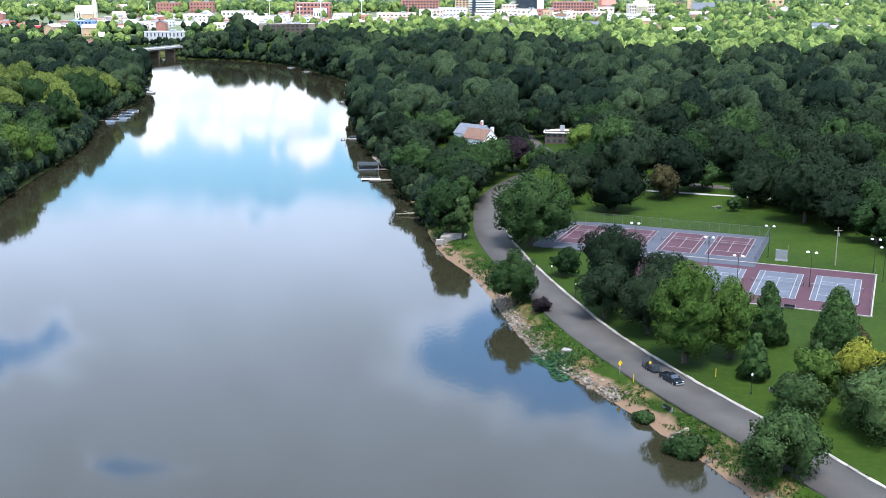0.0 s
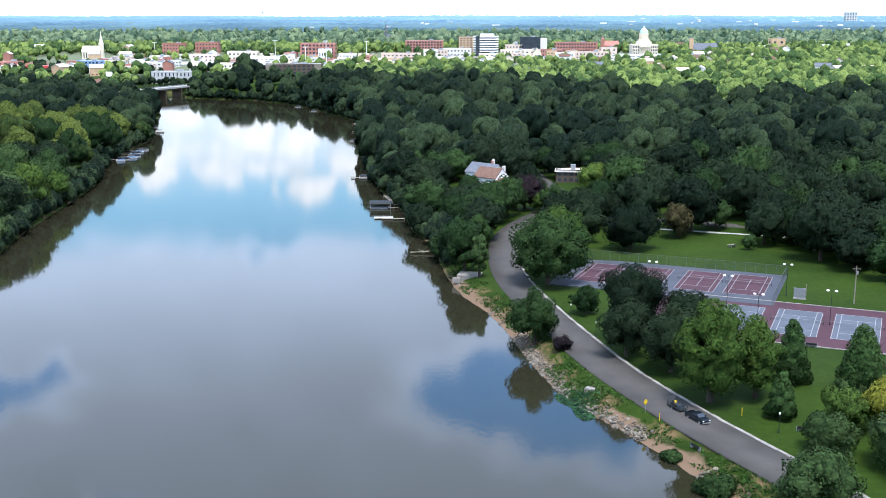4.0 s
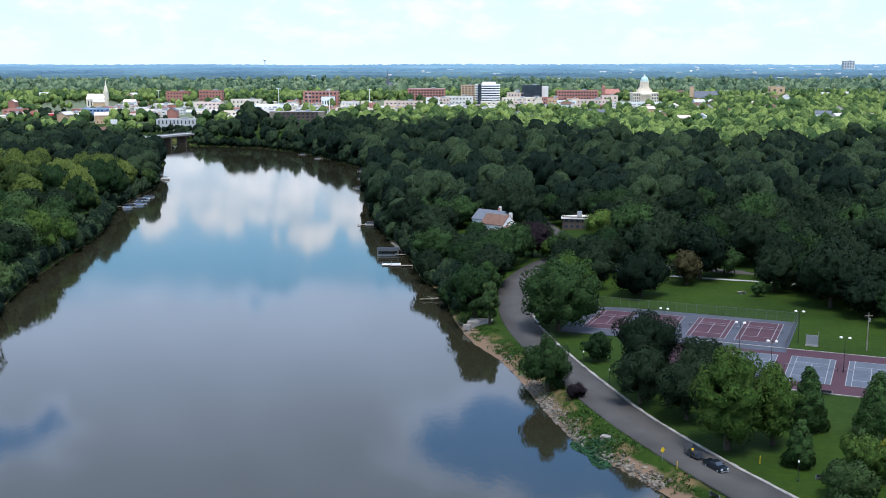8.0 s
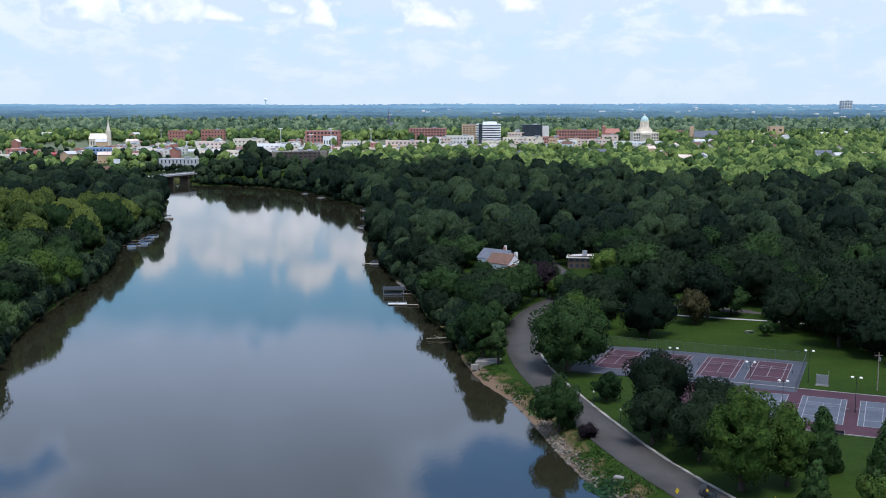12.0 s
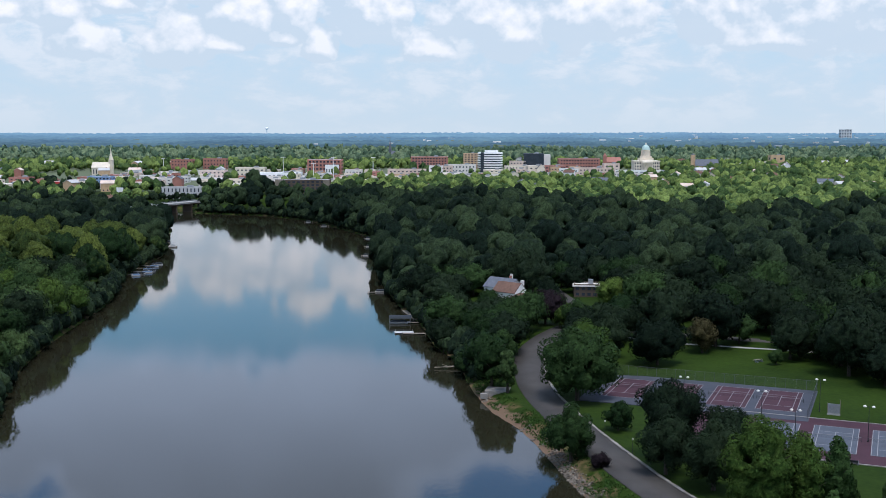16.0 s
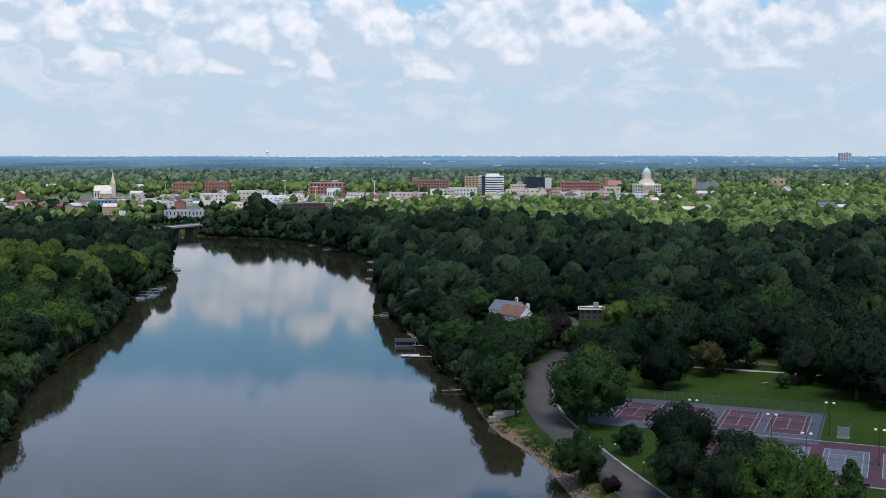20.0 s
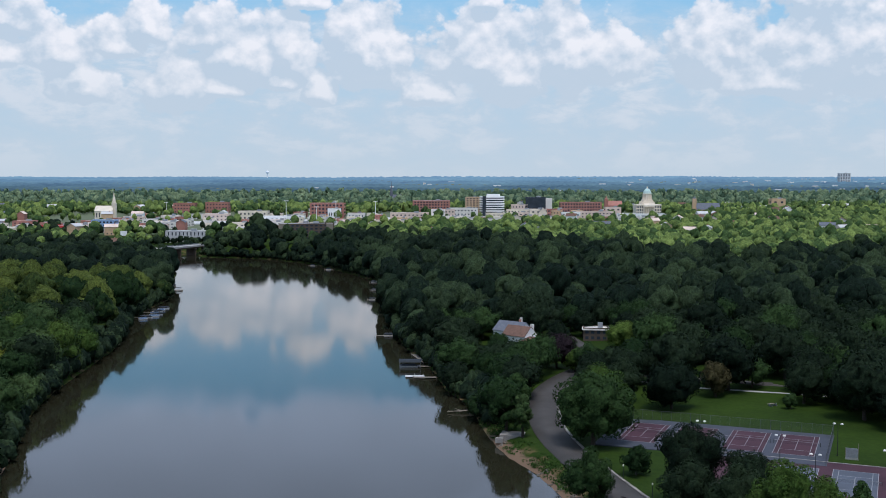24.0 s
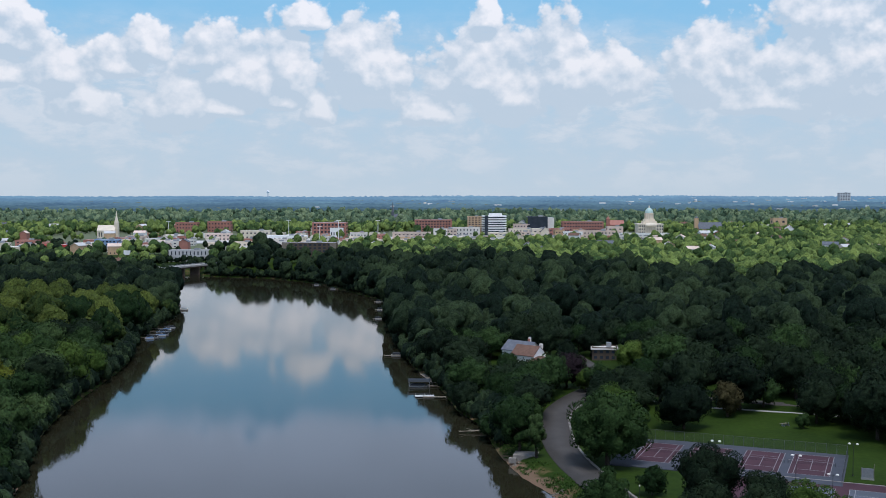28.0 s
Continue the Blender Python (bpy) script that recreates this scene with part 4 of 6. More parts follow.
def block(name, label, x, y, w, d, h, wall, floors, bays, turn=0.0, roof=ROOFING, share=(0.55, 0.5), category="building", clear=True, z=None):
    """A flat-roofed block with parapet, panes front and side."""
    z = land_at(x, y) if z is None else z
    t = thing(name, label, category, x, y, z, turn)
    part("wall", Shape().box(0, 0, -6, w, d, h + 6), wall, t)
    part("roof", Shape().box(0, 0, h + 0.004, w - 0.8, d - 0.8, 0.3), roof, t)
    part("parapet", Shape().box(0, -d / 2 + 0.15, h, w + 0.3, 0.5, 0.8).box(0, d / 2 - 0.15, h, w + 0.3, 0.5, 0.8).box(-w / 2 + 0.15, 0, h, 0.5, d - 0.7, 0.8).box(w / 2 - 0.15, 0, h, 0.5, d - 0.7, 0.8), wall, t)
    part("roof_unit", Shape().box(w * 0.18, 0, h + 0.3, min(6, w * 0.2), min(5, d * 0.3), 2.2), STEEL, t)
    step = h / floors
    windows(t, 0, -d / 2 - 0.02, w * 0.94, step * 0.28, floors, step, bays, w * 0.94 / bays * share[0], step * share[1])
    side = max(1, int(bays * d / w))
    pane = Shape().box(0, 0, 0, 0.16, d * 0.94 / side * share[0], step * share[1]).mesh("window", GLASS)
    for f in range(floors):
        for b in range(side):
            for s in (-1, 1):
                part("window", pane, GLASS, t, at=(s * (w / 2 + 0.02), -d * 0.47 + (b + 0.5) * d * 0.94 / side, step * 0.28 + f * step))
    if clear:
        BUILDINGS.append((x, y - 22, w / 2 + 5, d / 2 + 34))
    return t


def house(label, x, y, turn, w, d, h, wall, roof, rise=2.6, name="house", hip=False):
    z = land_at(x, y)
    t = thing(name, label, "house", x, y, z, turn)
    part("wall", Shape().box(0, 0, -0.6, w, d, h + 0.6), wall, t)
    if hip:
        part("roof", Shape().hip(0, 0, h + 0.01, w, d, rise), roof, t)
    else:
        part("gable_wall", Shape().wedge(0, 0, h, w - 0.05, d - 0.05, rise), wall, t)
        part("roof", Shape().gable(0, 0, h, w, d, rise), roof, t)
    part("chimney", Shape().box(w * 0.22, d * 0.12, h, 0.8, 0.8, rise + 1.1), BRICK, t)
    floors = 2 if h > 4.5 else 1
    n = max(2, int(w / 3))
    pane = Shape().box(0, 0, 0, 1.0, 0.12, 1.35).mesh("window", GLASS)
    frame_mesh = Shape().box(0, 0, 0, 1.3, 0.08, 1.65).mesh("window_frame", WHITE)
    for f in range(floors):
        for b in range(n):
            for s in (-1, 1):
                fr = part("window_frame", frame_mesh, WHITE, t, at=(-w / 2 + (b + 0.5) * w / n, s * (d / 2 + 0.02), 0.75 + f * 2.7))
                part("pane", pane, GLASS, fr, at=(0, s * 0.04, 0.15))
    part("door", Shape().box(0.3, -d / 2 - 0.03, 0, 1.0, 0.14, 2.05), TIMBER, t)
    return t


# white house with brown and grey roofs above the bend
hm = house("large white house with grey and brown gabled roofs", 13.5, 480, -40, 14, 10, 6.6, WHITE, SLATE, 3.6)
part("wing_wall", Shape().box(8, -6, -0.6, 12, 9, 6.6).wedge(8, -6, 6.0, 11.9, 8.9, 3.6), WHITE, hm)
part("wing_roof", Shape().gable(8, -6, 6.0, 11.4, 9, 3.6), SHINGLE, hm, "brown shingle roof")
part("garage_wall", Shape().box(17, -9, -0.6, 11, 8, 3.8), WHITE, hm)
part("garage_roof", Shape().hip(17, -9, 3.21, 11, 8, 3.0), SHINGLE, hm, "brown shingle roof")
part("chimney", Shape().box(13.2, -4.0, 5, 1.2, 1.2, 5.6), PALE, hm, "pale stone chimney")
part("chimney", Shape().box(3.0, 2.0, 6, 0.9, 0.9, 6.0), PALE, hm, "pale stone chimney")
gable_pane = Shape().box(0, 0, 0, 0.1, 1.1, 1.5).mesh("window", GLASS)
for wy, wz in ((-8, 1.2), (-4.5, 1.2), (-8, 3.6), (-4.5, 3.6)):
    part("window", gable_pane, GLASS, hm, at=(14.03, wy, wz))
house("small white outbuilding half hidden by trees", 19, 437, 40, 6, 5, 3.2, WHITE, SHINGLE, 1.8)
fh = block("flat_roofed_house", "flat-roofed brick house with a white overhanging fascia", 51.5, 490, 11, 9, 5.0, BROWNBRICK, 2, 4, -8, category="house", clear=False)
part("fascia", Shape().box(0, 0, 4.75, 12.2, 10.2, 0.6), PALE, fh, "white fascia")
house("dark-roofed house among trees", 114, 515, 20, 11, 8, 5.0, PALE, SHINGLE)
solar = house("dark-roofed house with blue solar panels among trees", 180, 525, -25, 12, 9, 6.5, PALE, SLATE, 2.8)
for i in range(4):
    part("solar_panel", Shape().box(-4 + i * 2.4, -3.1, 8.0, 2.2, 1.7, 0.08), GLASS, solar, "blue-black solar panel")
house("white house beside the park trees", 137, 352, 10, 11, 8, 5.2, WHITE, SLATE)

# downtown
sb = thing("office_tower", "white office building with dark ribbon windows", "office building", 56.5, 1630, land_at(56, 1630))


def rounded_slab(x, y, z, sx, sy, sz, n=36, power=3.2):
    """An upright slab with a rounded plan."""
    ring = []
    for i in range(n):
        c, d = math.cos(2 * math.pi * i / n), math.sin(2 * math.pi * i / n)
        ring.append((x + sx / 2 * math.copysign(abs(c) ** (2 / power), c), y + sy / 2 * math.copysign(abs(d) ** (2 / power), d)))
    sides = [(i, (i + 1) % n, n + (i + 1) % n, n + i) for i in range(n)]
    return Shape().add([(*p, z) for p in ring] + [(*p, z + sz) for p in ring], sides + [tuple(reversed(range(n))), tuple(range(n, 2 * n))])


part("core", rounded_slab(0, 0, -1, 34, 26, 28), GLASS, sb, "dark glass walls")
for i in range(8):
    part("floor_band", rounded_slab(0, 0, 2.6 + i * 3.45, 37, 29, 1.8), WHITE, sb, "white floor band")
part("stair_tower", Shape().box(-12, -13.5, -1, 5, 3, 30), GLASS, sb)
part("penthouse", rounded_slab(2, 0, 28.6, 20, 14, 3.2), WHITE, sb)
BUILDINGS.append((56, 1600, 26, 62))
block("apartment_tower", "tan masonry tower beside the office building", 28, 1655, 21, 18, 26, TANBRICK, 8, 4)
block("glass_office", "black glass office block with a pale side", 122, 1650, 30, 26, 26, GLASS, 8, 2)
part("side_wall", Shape().box(20, 2, -1, 10, 24, 26), PALE, bpy.data.objects["glass_office"], "pale side wall")
block("brick_offices", "red brick office building of five storeys", -34, 1690, 57, 30, 20, BRICK, 5, 12)
block("brick_warehouse", "broad red brick building of four storeys", -180, 1560, 48, 30, 20, BRICK, 4, 9)
block("apartment_block", "brown brick apartment block above the river trees", -162, 1165, 58, 20, 16.5, BROWNBRICK, 5, 11, 10, z=10)
for px in (-26, 24):
    part("end_wall", Shape().box(px, -10.3, -6, 7, 0.6, 23.3), TIMBER, bpy.data.objects["apartment_block"], "tan brick panel")
block("long_white_building", "low white building with tall pilasters near the bridge", -288, 1160, 42, 14, 6.0, ROOFING, 1, 10, share=(0.3, 0.62), z=13)
block("brick_school", "long red brick building with pale trim", 192, 1665, 62, 24, 18, BRICK, 4, 14)
block("brick_shops", "low red brick shops", 148, 1600, 34, 18, 10, BRICK, 2, 9)
block("tan_block", "tan brick block with two dark openings", 538, 1819, 23, 18, 19, TANBRICK, 2, 2, share=(0.35, 0.35))
block("long_white_school", "long low white building among trees", -490, 2008, 54, 16, 8, WHITE, 1, 12)
block("red_fronted_store", "low store with a red front", -455, 1255, 40, 20, 6, REDSIGN, 1, 8)
block("blue_store", "blue and white store with flat roof", -410, 1275, 26, 20, 11, BLUESIDING, 3, 6)
block("hospital", "grey hospital tower far off on the horizon", 1472, 4070, 40, 24, 33, ROOFING, 6, 4, clear=False)

for label, x, y, w, d, h, wall, floors, bays, roof in (
    ("pink stucco block beside the office building", 98, 1645, 24, 16, 15, PINKSTONE, 3, 5, PALE),
    ("long cream building with a flat white roof", 99, 1612, 44, 14, 9, CREAM, 2, 9, WHITE),
    ("pale building with dark shop windows", 14, 1615, 42, 16, 11, PALE, 2, 8, PALE),
    ("pinkish corner building with a flat roof", -14, 1585, 30, 14, 10, PINKSTONE, 2, 6, ROOFING),
    ("row of pinkish shops with grey roofs", 196, 1538, 52, 14, 9, PINKSTONE, 2, 10, ROOFING),
    ("white low building before the brick school", 162, 1532, 26, 12, 8, WHITE, 2, 5, WHITE),
    ("long white terrace before the courthouse", 268, 1555, 74, 10, 5, WHITE, 1, 14, WHITE),
    ("white-fronted hall with tall dark openings", -168, 1532, 18, 10, 13, WHITE, 1, 5, PALE),
    ("low building with a bright red roof", -138, 1542, 24, 14, 6.5, PALE, 1, 5, REDSIGN),
    ("long white flat-roofed market hall", -232, 1452, 64, 18, 6.5, WHITE, 1, 10, WHITE),
    ("cream department store with pale roof", -275, 1500, 40, 20, 11, CREAM, 2, 7, PALE),
    ("cream and pink shop block", -318, 1462, 34, 18, 9, PINKSTONE, 2, 6, WHITE),
    ("broad pale flat-roofed building with brick ends", -62, 1492, 52, 18, 9, PINKSTONE, 2, 9, PALE),
    ("dark brick mill among town trees", -420, 1720, 34, 18, 15, BRICK, 3, 7, ROOFING),
    ("dark brick mill with a flat roof", -372, 1735, 36, 18, 16, BRICK, 3, 7, ROOFING),
):
    block("town_building", label, x, y, w, d, h, wall, floors, bays, roof=roof, share=(0.4, 0.36))

ch = thing("courthouse", "pale stone courthouse with a green copper dome", "courthouse", 287, 1630, land_at(287, 1630))
ch.scale = (0.84, 0.84, 0.86)
part("main_block", Shape().box(0, 0, -1, 44, 34, 19).box(0, 0, 18, 45.5, 35.5, 1.2), CREAM, ch)
part("portico", Shape().box(0, -19, 0, 20, 4, 3), CREAM, ch)
part("pediment", Shape().box(0, -19, 15, 20, 5, 3).wedge(0, -18.5, 18, 18, 5, 3.2), CREAM, ch)
for i in range(6):
    part("column", Shape().lathe(-8 + i * 3.2, -20, [(0.9, 3), (0.75, 3.6), (0.65, 14.2), (0.95, 15)], 10), CREAM, ch)
part("attic", Shape().box(0, 0, 19.2, 24, 22, 4.6).box(0, 0, 23.8, 18, 18, 3.5), CREAM, ch)
drum = part("drum", Shape().lathe(0, 0, [(7.4, 27), (7.4, 36.5), (8.1, 36.8), (8.1, 37.8)], 16), CREAM, ch)
for i in range(16):
    a = i * math.pi / 8
    part("drum_column", Shape().lathe(7.8 * math.cos(a), 7.8 * math.sin(a), [(0.4, 27.5), (0.35, 36)], 6), CREAM, drum)
dome = part("dome", Shape().lathe(0, 0, [(7.3, 37.8), (7.2, 39.2), (6.4, 42), (4.9, 44.4), (2.6, 46), (1.2, 46.5)], 16), COPPER, ch, "green copper dome")
part("lantern", Shape().lathe(0, 0, [(1.2, 46.4), (1.1, 48.4), (0.3, 49.6), (0.05, 51)], 8), CREAM, dome)
windows(ch, -16, -17.05, 12, 3, 3, 5.2, 4, 1.6, 3.2)
windows(ch, 16, -17.05, 12, 3, 3, 5.2, 4, 1.6, 3.2)
BUILDINGS.append((287, 1590, 32, 66))


def church(label, x, y, wall, roof, w, d, h, rise, tower, spire, turn=0.0, tower_x=None):
    t = thing("church", label, "church", x, y, land_at(x, y), turn)
    part("nave", Shape().box(0, 0, -1, w, d, h + 1).wedge(0, 0, h, w - 0.1, d - 0.1, rise), wall, t)
    part("roof", Shape().gable(0, 0, h, w, d, rise), roof, t)
    tx = -w / 2 - 2.4 if tower_x is None else tower_x
    part("tower", Shape().box(tx, 0, -1, 5.6, 5.6, tower + 1).box(tx, 0, tower, 6.2, 6.2, 0.6), wall, t)
    part("spire", Shape().lathe(tx, 0, [(3.0, tower + 0.6), (1.0, tower + spire * 0.55), (0.06, tower + spire)], 8, 0.39), roof, t)
    windows(t, 0, -d / 2 - 0.02, w * 0.9, 2.2, 1, 1, 6, 1.3, h * 0.55)
    BUILDINGS.append((x, y - 10, w / 2 + 8, d / 2 + 20))
    return t


church("cream stone church with a slender white steeple", -485, 1520, CREAM, CREAM, 24, 15, 11, 7, 21, 17, 0, 13)
church("tan stone church with square tower and slate roof", 372, 1610, TANBRICK, SLATE, 34, 16, 10, 9, 25, 4)
church("cream stone chapel with a grey gabled roof", 124, 1545, CREAM, SLATE, 14, 12, 8, 7, 9, 3, 90, 2)
church("red brick church with a square tower", 258, 1752, BRICK, BRICK, 22, 14, 11, 7, 20, 6)
church("grey stone spire over the town", -110, 2250, SLATE, SLATE, 18, 12, 10, 6, 20, 24)

# paved lots of the town
for k, (x, y, w, d, a) in enumerate(((-300, 1420, 150, 70, 4), (-150, 1470, 130, 80, -3), (-440, 1300, 190, 50, 2), (-60, 1520, 110, 60, 0), (70, 1560, 120, 50, 0), (190, 1590, 110, 50, 0), (287, 1570, 70, 40, 0), (-255, 1300, 90, 60, 8))):
    lot = new("pavement_%d" % (k + 1), Shape().box(0, 0, -1.5, w, d, 2.2).mesh("pavement", PAVING if k % 3 else ROOFING))
    lot.matrix_basis = pose(x, y, land_at(x, y), 0, 0, a)
    tagged(lot, "pale paved parking lot in the town", "parking lot", kind="structure")

# low shops and offices of the town
walls = [CREAM, CREAM, PINKSTONE, BRICK, PALE, TANBRICK, PALE]
shop_at = []
for x0, x1, y0, y1, n in ((-440, -40, 1390, 1570, 90), (-40, 270, 1530, 1650, 36), (-110, 290, 1405, 1528, 80), (-470, -60, 1300, 1420, 60), (300, 620, 1500, 1900, 26), (-580, -300, 1215, 1340, 34), (-640, 500, 1680, 2050, 34)):
    for i in range(n):
        x, y = float(rng.uniform(x0, x1)), float(rng.uniform(y0, y1))
        w, d, h = float(rng.uniform(11, 32)), float(rng.uniform(12, 22)), float(rng.choice([3.6, 4.2, 4.8, 5.8, 7.2]))
        if y0 == 1530:
            h *= 1.6
        if any(abs(x - a) < c + w / 2 + 2 and abs(y - b) < d / 2 + e + 2 for a, b, c, e in shop_at):
            continue
        if any(abs(x - a) < c + w / 2 - 4 and abs(y - b - 18) < e - 26 + d for a, b, c, e in BUILDINGS[:31]) or float(shore(x, min(y, 1380))) < 30:
            continue
        shop_at.append((x, y, w / 2, d / 2))
        wall = walls[int(rng.integers(7))]
        block("shop", "low %s commercial building with a flat roof" % {"pale_render": "pale", "cream_stone": "cream", "pink_stucco": "pinkish stucco", "tan_brick": "tan brick", "red_brick": "red brick"}[wall.name],
              x, y, w, d, h, wall, 1 if h < 6 else 2, max(3, int(w / 6)), float(rng.uniform(-6, 6)), clear=False, share=(0.4, 0.32), roof=(ROOFING, PALE, WHITE, PINKSTONE)[i % 4])
BUILDINGS += [(x, y - 8, w + 1, d + 9) for x, y, w, d in shop_at]

# houses among the trees of the town
roofs = [SHINGLE, SLATE, ROOFING, SHINGLE]
for i in range(90):
    y = float(rng.uniform(700, 1480))
    x = float(rng.uniform(-0.42 * y, 0.42 * y))
    if any(abs(x - a) < c + 8 and abs(y - b) < d + 8 for a, b, c, d in BUILDINGS) or float(shore(x, y)) < 25:
        continue
    wall, roof = walls[int(rng.integers(7))], roofs[int(rng.integers(4))]
    house("%s house with %s roof among trees" % ({"pale_render": "pale", "cream_stone": "cream", "pink_stucco": "pinkish stucco", "tan_brick": "tan brick", "red_brick": "red brick"}[wall.name],
          {"brown_shingle": "a brown", "grey_slate": "a dark grey", "roofing_membrane": "a light grey"}[roof.name]), x, y, float(rng.choice([0, 90, 12, -18, 70])),
          float(rng.uniform(9, 13)), float(rng.uniform(7, 9)), float(rng.choice([3.4, 5.6, 6])), wall, roof)
    if i % 2 == 0:
        BUILDINGS.append((x, y - 16, 6, 20))


def cottage(label, x, y, turn, w, d, h, wall, roof):
    """A small far house: walls, gabled roof, chimney and front windows."""
    t = thing("house", label, "house", x, y, land_at(x, y), turn, "houses of the town")
    part("wall", Shape().box(0, 0, -0.6, w, d, h + 0.6).wedge(0, 0, h, w - 0.05, d - 0.05, 3.0), wall, t)
    part("roof", Shape().gable(0, 0, h, w, d, 3.0), roof, t)
    part("chimney", Shape().box(w * 0.2, 0, h, 0.9, 0.9, 4.0), BRICK, t)
    for b in (-1, 0, 1):
        part("window", Shape().box(b * w * 0.3, -d / 2 - 0.02, 1.0, 1.1, 0.12, 1.4), GLASS, t)


for i in range(110):
    y = float(rng.uniform(1130, 1950))
    x = float(rng.uniform(40, 0.42 * y)) if i % 4 else float(rng.uniform(-0.42 * y, -300))
    if any(abs(x - a) < c + 6 and abs(y - b) < d + 6 for a, b, c, d in BUILDINGS) or float(shore(x, min(y, 1380))) < 30:
        continue
    wall, roof = (WHITE, CREAM, WHITE, PALE, BRICK, TANBRICK)[int(rng.integers(6))], (SHINGLE, SLATE, PINKSTONE, ROOFING)[int(rng.integers(4))]
    cottage("%s house under a %s gabled roof in the town" % ({"white_paint": "white", "pale_render": "pale", "cream_stone": "cream", "tan_brick": "tan brick", "red_brick": "red brick"}[wall.name],
            {"brown_shingle": "brown", "grey_slate": "dark grey", "roofing_membrane": "light grey", "pink_stucco": "pinkish tiled"}[roof.name]), x, y, float(rng.choice([0, 90, 12, -18, 70])),
            float(rng.uniform(11, 18)), float(rng.uniform(9, 12)), float(rng.choice([7.5, 9, 10])), wall, roof)
    BUILDINGS.append((x, y - 24, 8, 31))


def free(p):
    return wooded(*p) and not any(abs(p[0] - a) < c and abs(p[1] - b) < d for a, b, c, d in BUILDINGS)


def belt(p):
    """How far the river wood with cloud shade in its leaf colour reaches."""
    edge = float(np.interp(p[0], [-60, 160], [1120, 850])) + 45 * math.sin(p[0] * 0.021) + 25 * math.sin(p[0] * 0.057 + 1) + 40 * noise.noise(Vector((p[0] * 0.05, p[1] * 0.05, 0))) + 90 * noise.noise(Vector((p[0] * 0.31, p[1] * 0.31, 3)))
    return p[1] < edge


mid_all = [p for p in spots(520, 1230, 15.4, 15) if free(p)]
def bank_wood(p):
    return p[0] < -100 and p[1] < 690


def by_bridge(p):
    return p[0] < -215 and p[1] > 850


canopy("far_bank_woods", "yellow-green trees of the far bank, sunlight in their colour", SUNLIT_BANKWOOD, [p for p in mid_all if bank_wood(p)], 240, 0.75, 1.1, 46, (26, 14, 0.92))
canopy("bridge_woods", "low trees before the bridge, cloud shade in their dark colour", SHADED_WOODS, [p for p in mid_all if belt(p) and by_bridge(p)], 50, 1.1, 0.6, 30, (18, 10, 0.96))
canopy("river_woods", "canopy of the wooded riverside suburb, cloud shade in its dark green", SHADED_WOODS, [p for p in mid_all if belt(p) and not bank_wood(p) and not by_bridge(p) and (p[1] < 900 or p[0] < -200)], 190, 0.75, 1.1, 46, (20, 11, 0.93))
canopy("bend_woods", "trees along the far river bend, cloud shade in their dark colour", SHADED_WOODS, [p for p in mid_all if belt(p) and not (p[1] < 900 or p[0] < -200)], 150, 0.8, 0.92, 40, (22, 12, 0.93))
def thin(p):
    """Whether a street tree is left out, where the town is built up."""
    x, y = p
    built = (-580 < x < -40 and 1190 < y < 1660) or (-120 < x < 300 and 1400 < y < 1720)
    if -120 < x < 270 and 1290 < y <= 1400:
        return rng.random() < 0.5
    return built and rng.random() < 0.88


# town trees take the leaf colour with sunlight put into it
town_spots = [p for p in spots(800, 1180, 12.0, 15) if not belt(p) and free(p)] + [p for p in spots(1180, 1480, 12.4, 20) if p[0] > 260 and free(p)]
canopy("town_trees", "green canopy of the town's street trees, sunlight in its colour", SUNLIT_TOWN, town_spots, 30, 0.95, 0.74, 24, (12, 7, 0.95))
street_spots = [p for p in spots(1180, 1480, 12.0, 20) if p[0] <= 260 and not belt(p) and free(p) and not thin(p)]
# these take the dark leaf colour in place of a cloud shadow
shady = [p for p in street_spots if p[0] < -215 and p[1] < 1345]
canopy("riverside_street_trees", "street trees beyond the bridge, cloud shade in their dark colour", SHADED_WOODS, shady, 22, 1.1, 0.62, 20, (13, 7, 0.96))
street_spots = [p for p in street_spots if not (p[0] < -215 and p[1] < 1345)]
canopy("street_trees", "small street trees between low buildings, sunlight in their colour", SUNLIT_TOWN, street_spots, 22, 1.1, 0.66, 20, (13, 7, 0.96))
far_spots = [p for p in spots(1480, 1900, 16.0, 30) if free(p) and not thin(p)]
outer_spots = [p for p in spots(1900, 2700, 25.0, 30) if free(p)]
canopy("far_town_trees", "green canopy of trees round and behind downtown", SUNLIT_TOWN, far_spots, 10, 2.0, 0.74, 12, (8, 5, 0.94))
canopy("outer_trees", "green woods beyond the town with haze in their colour", HAZED_FARTOWN, outer_spots, 6, 4.0, 0.92, 8, (7, 4, 0.92))

shrub_rng = np.random.default_rng(21)
fringe = []
for line, side, y0, y1 in ((spline(LEFT_BANK, 3.2), -1, 200, 1050), (spline(RIGHT_BANK, 3.2), 1, 338, 1062)):
    for x, y in line[(line[:, 1] > y0) & (line[:, 1] < y1)]:
        fringe.append((x + side * shrub_rng.uniform(0.0, 2.4), y + shrub_rng.uniform(-1.5, 1.5)))
        if shrub_rng.random() < 0.5:
            fringe.append((x + side * shrub_rng.uniform(3, 6.5), y + shrub_rng.uniform(-1.5, 1.5)))
fringe += [(float(x), float(shrub_rng.uniform(1098, 1114))) for x in np.arange(-340, -235, 4.5)]
fringe += [(float(x), float(shrub_rng.uniform(1136, 1149))) for x in np.arange(-345, -250, 3.5)]
canopy("riverside_shrubs", "low dark green shrubs overhanging the river banks", SHADED_WOODS, fringe, 34, 2.2, 0.42, 10, (8, 5, 0.92))

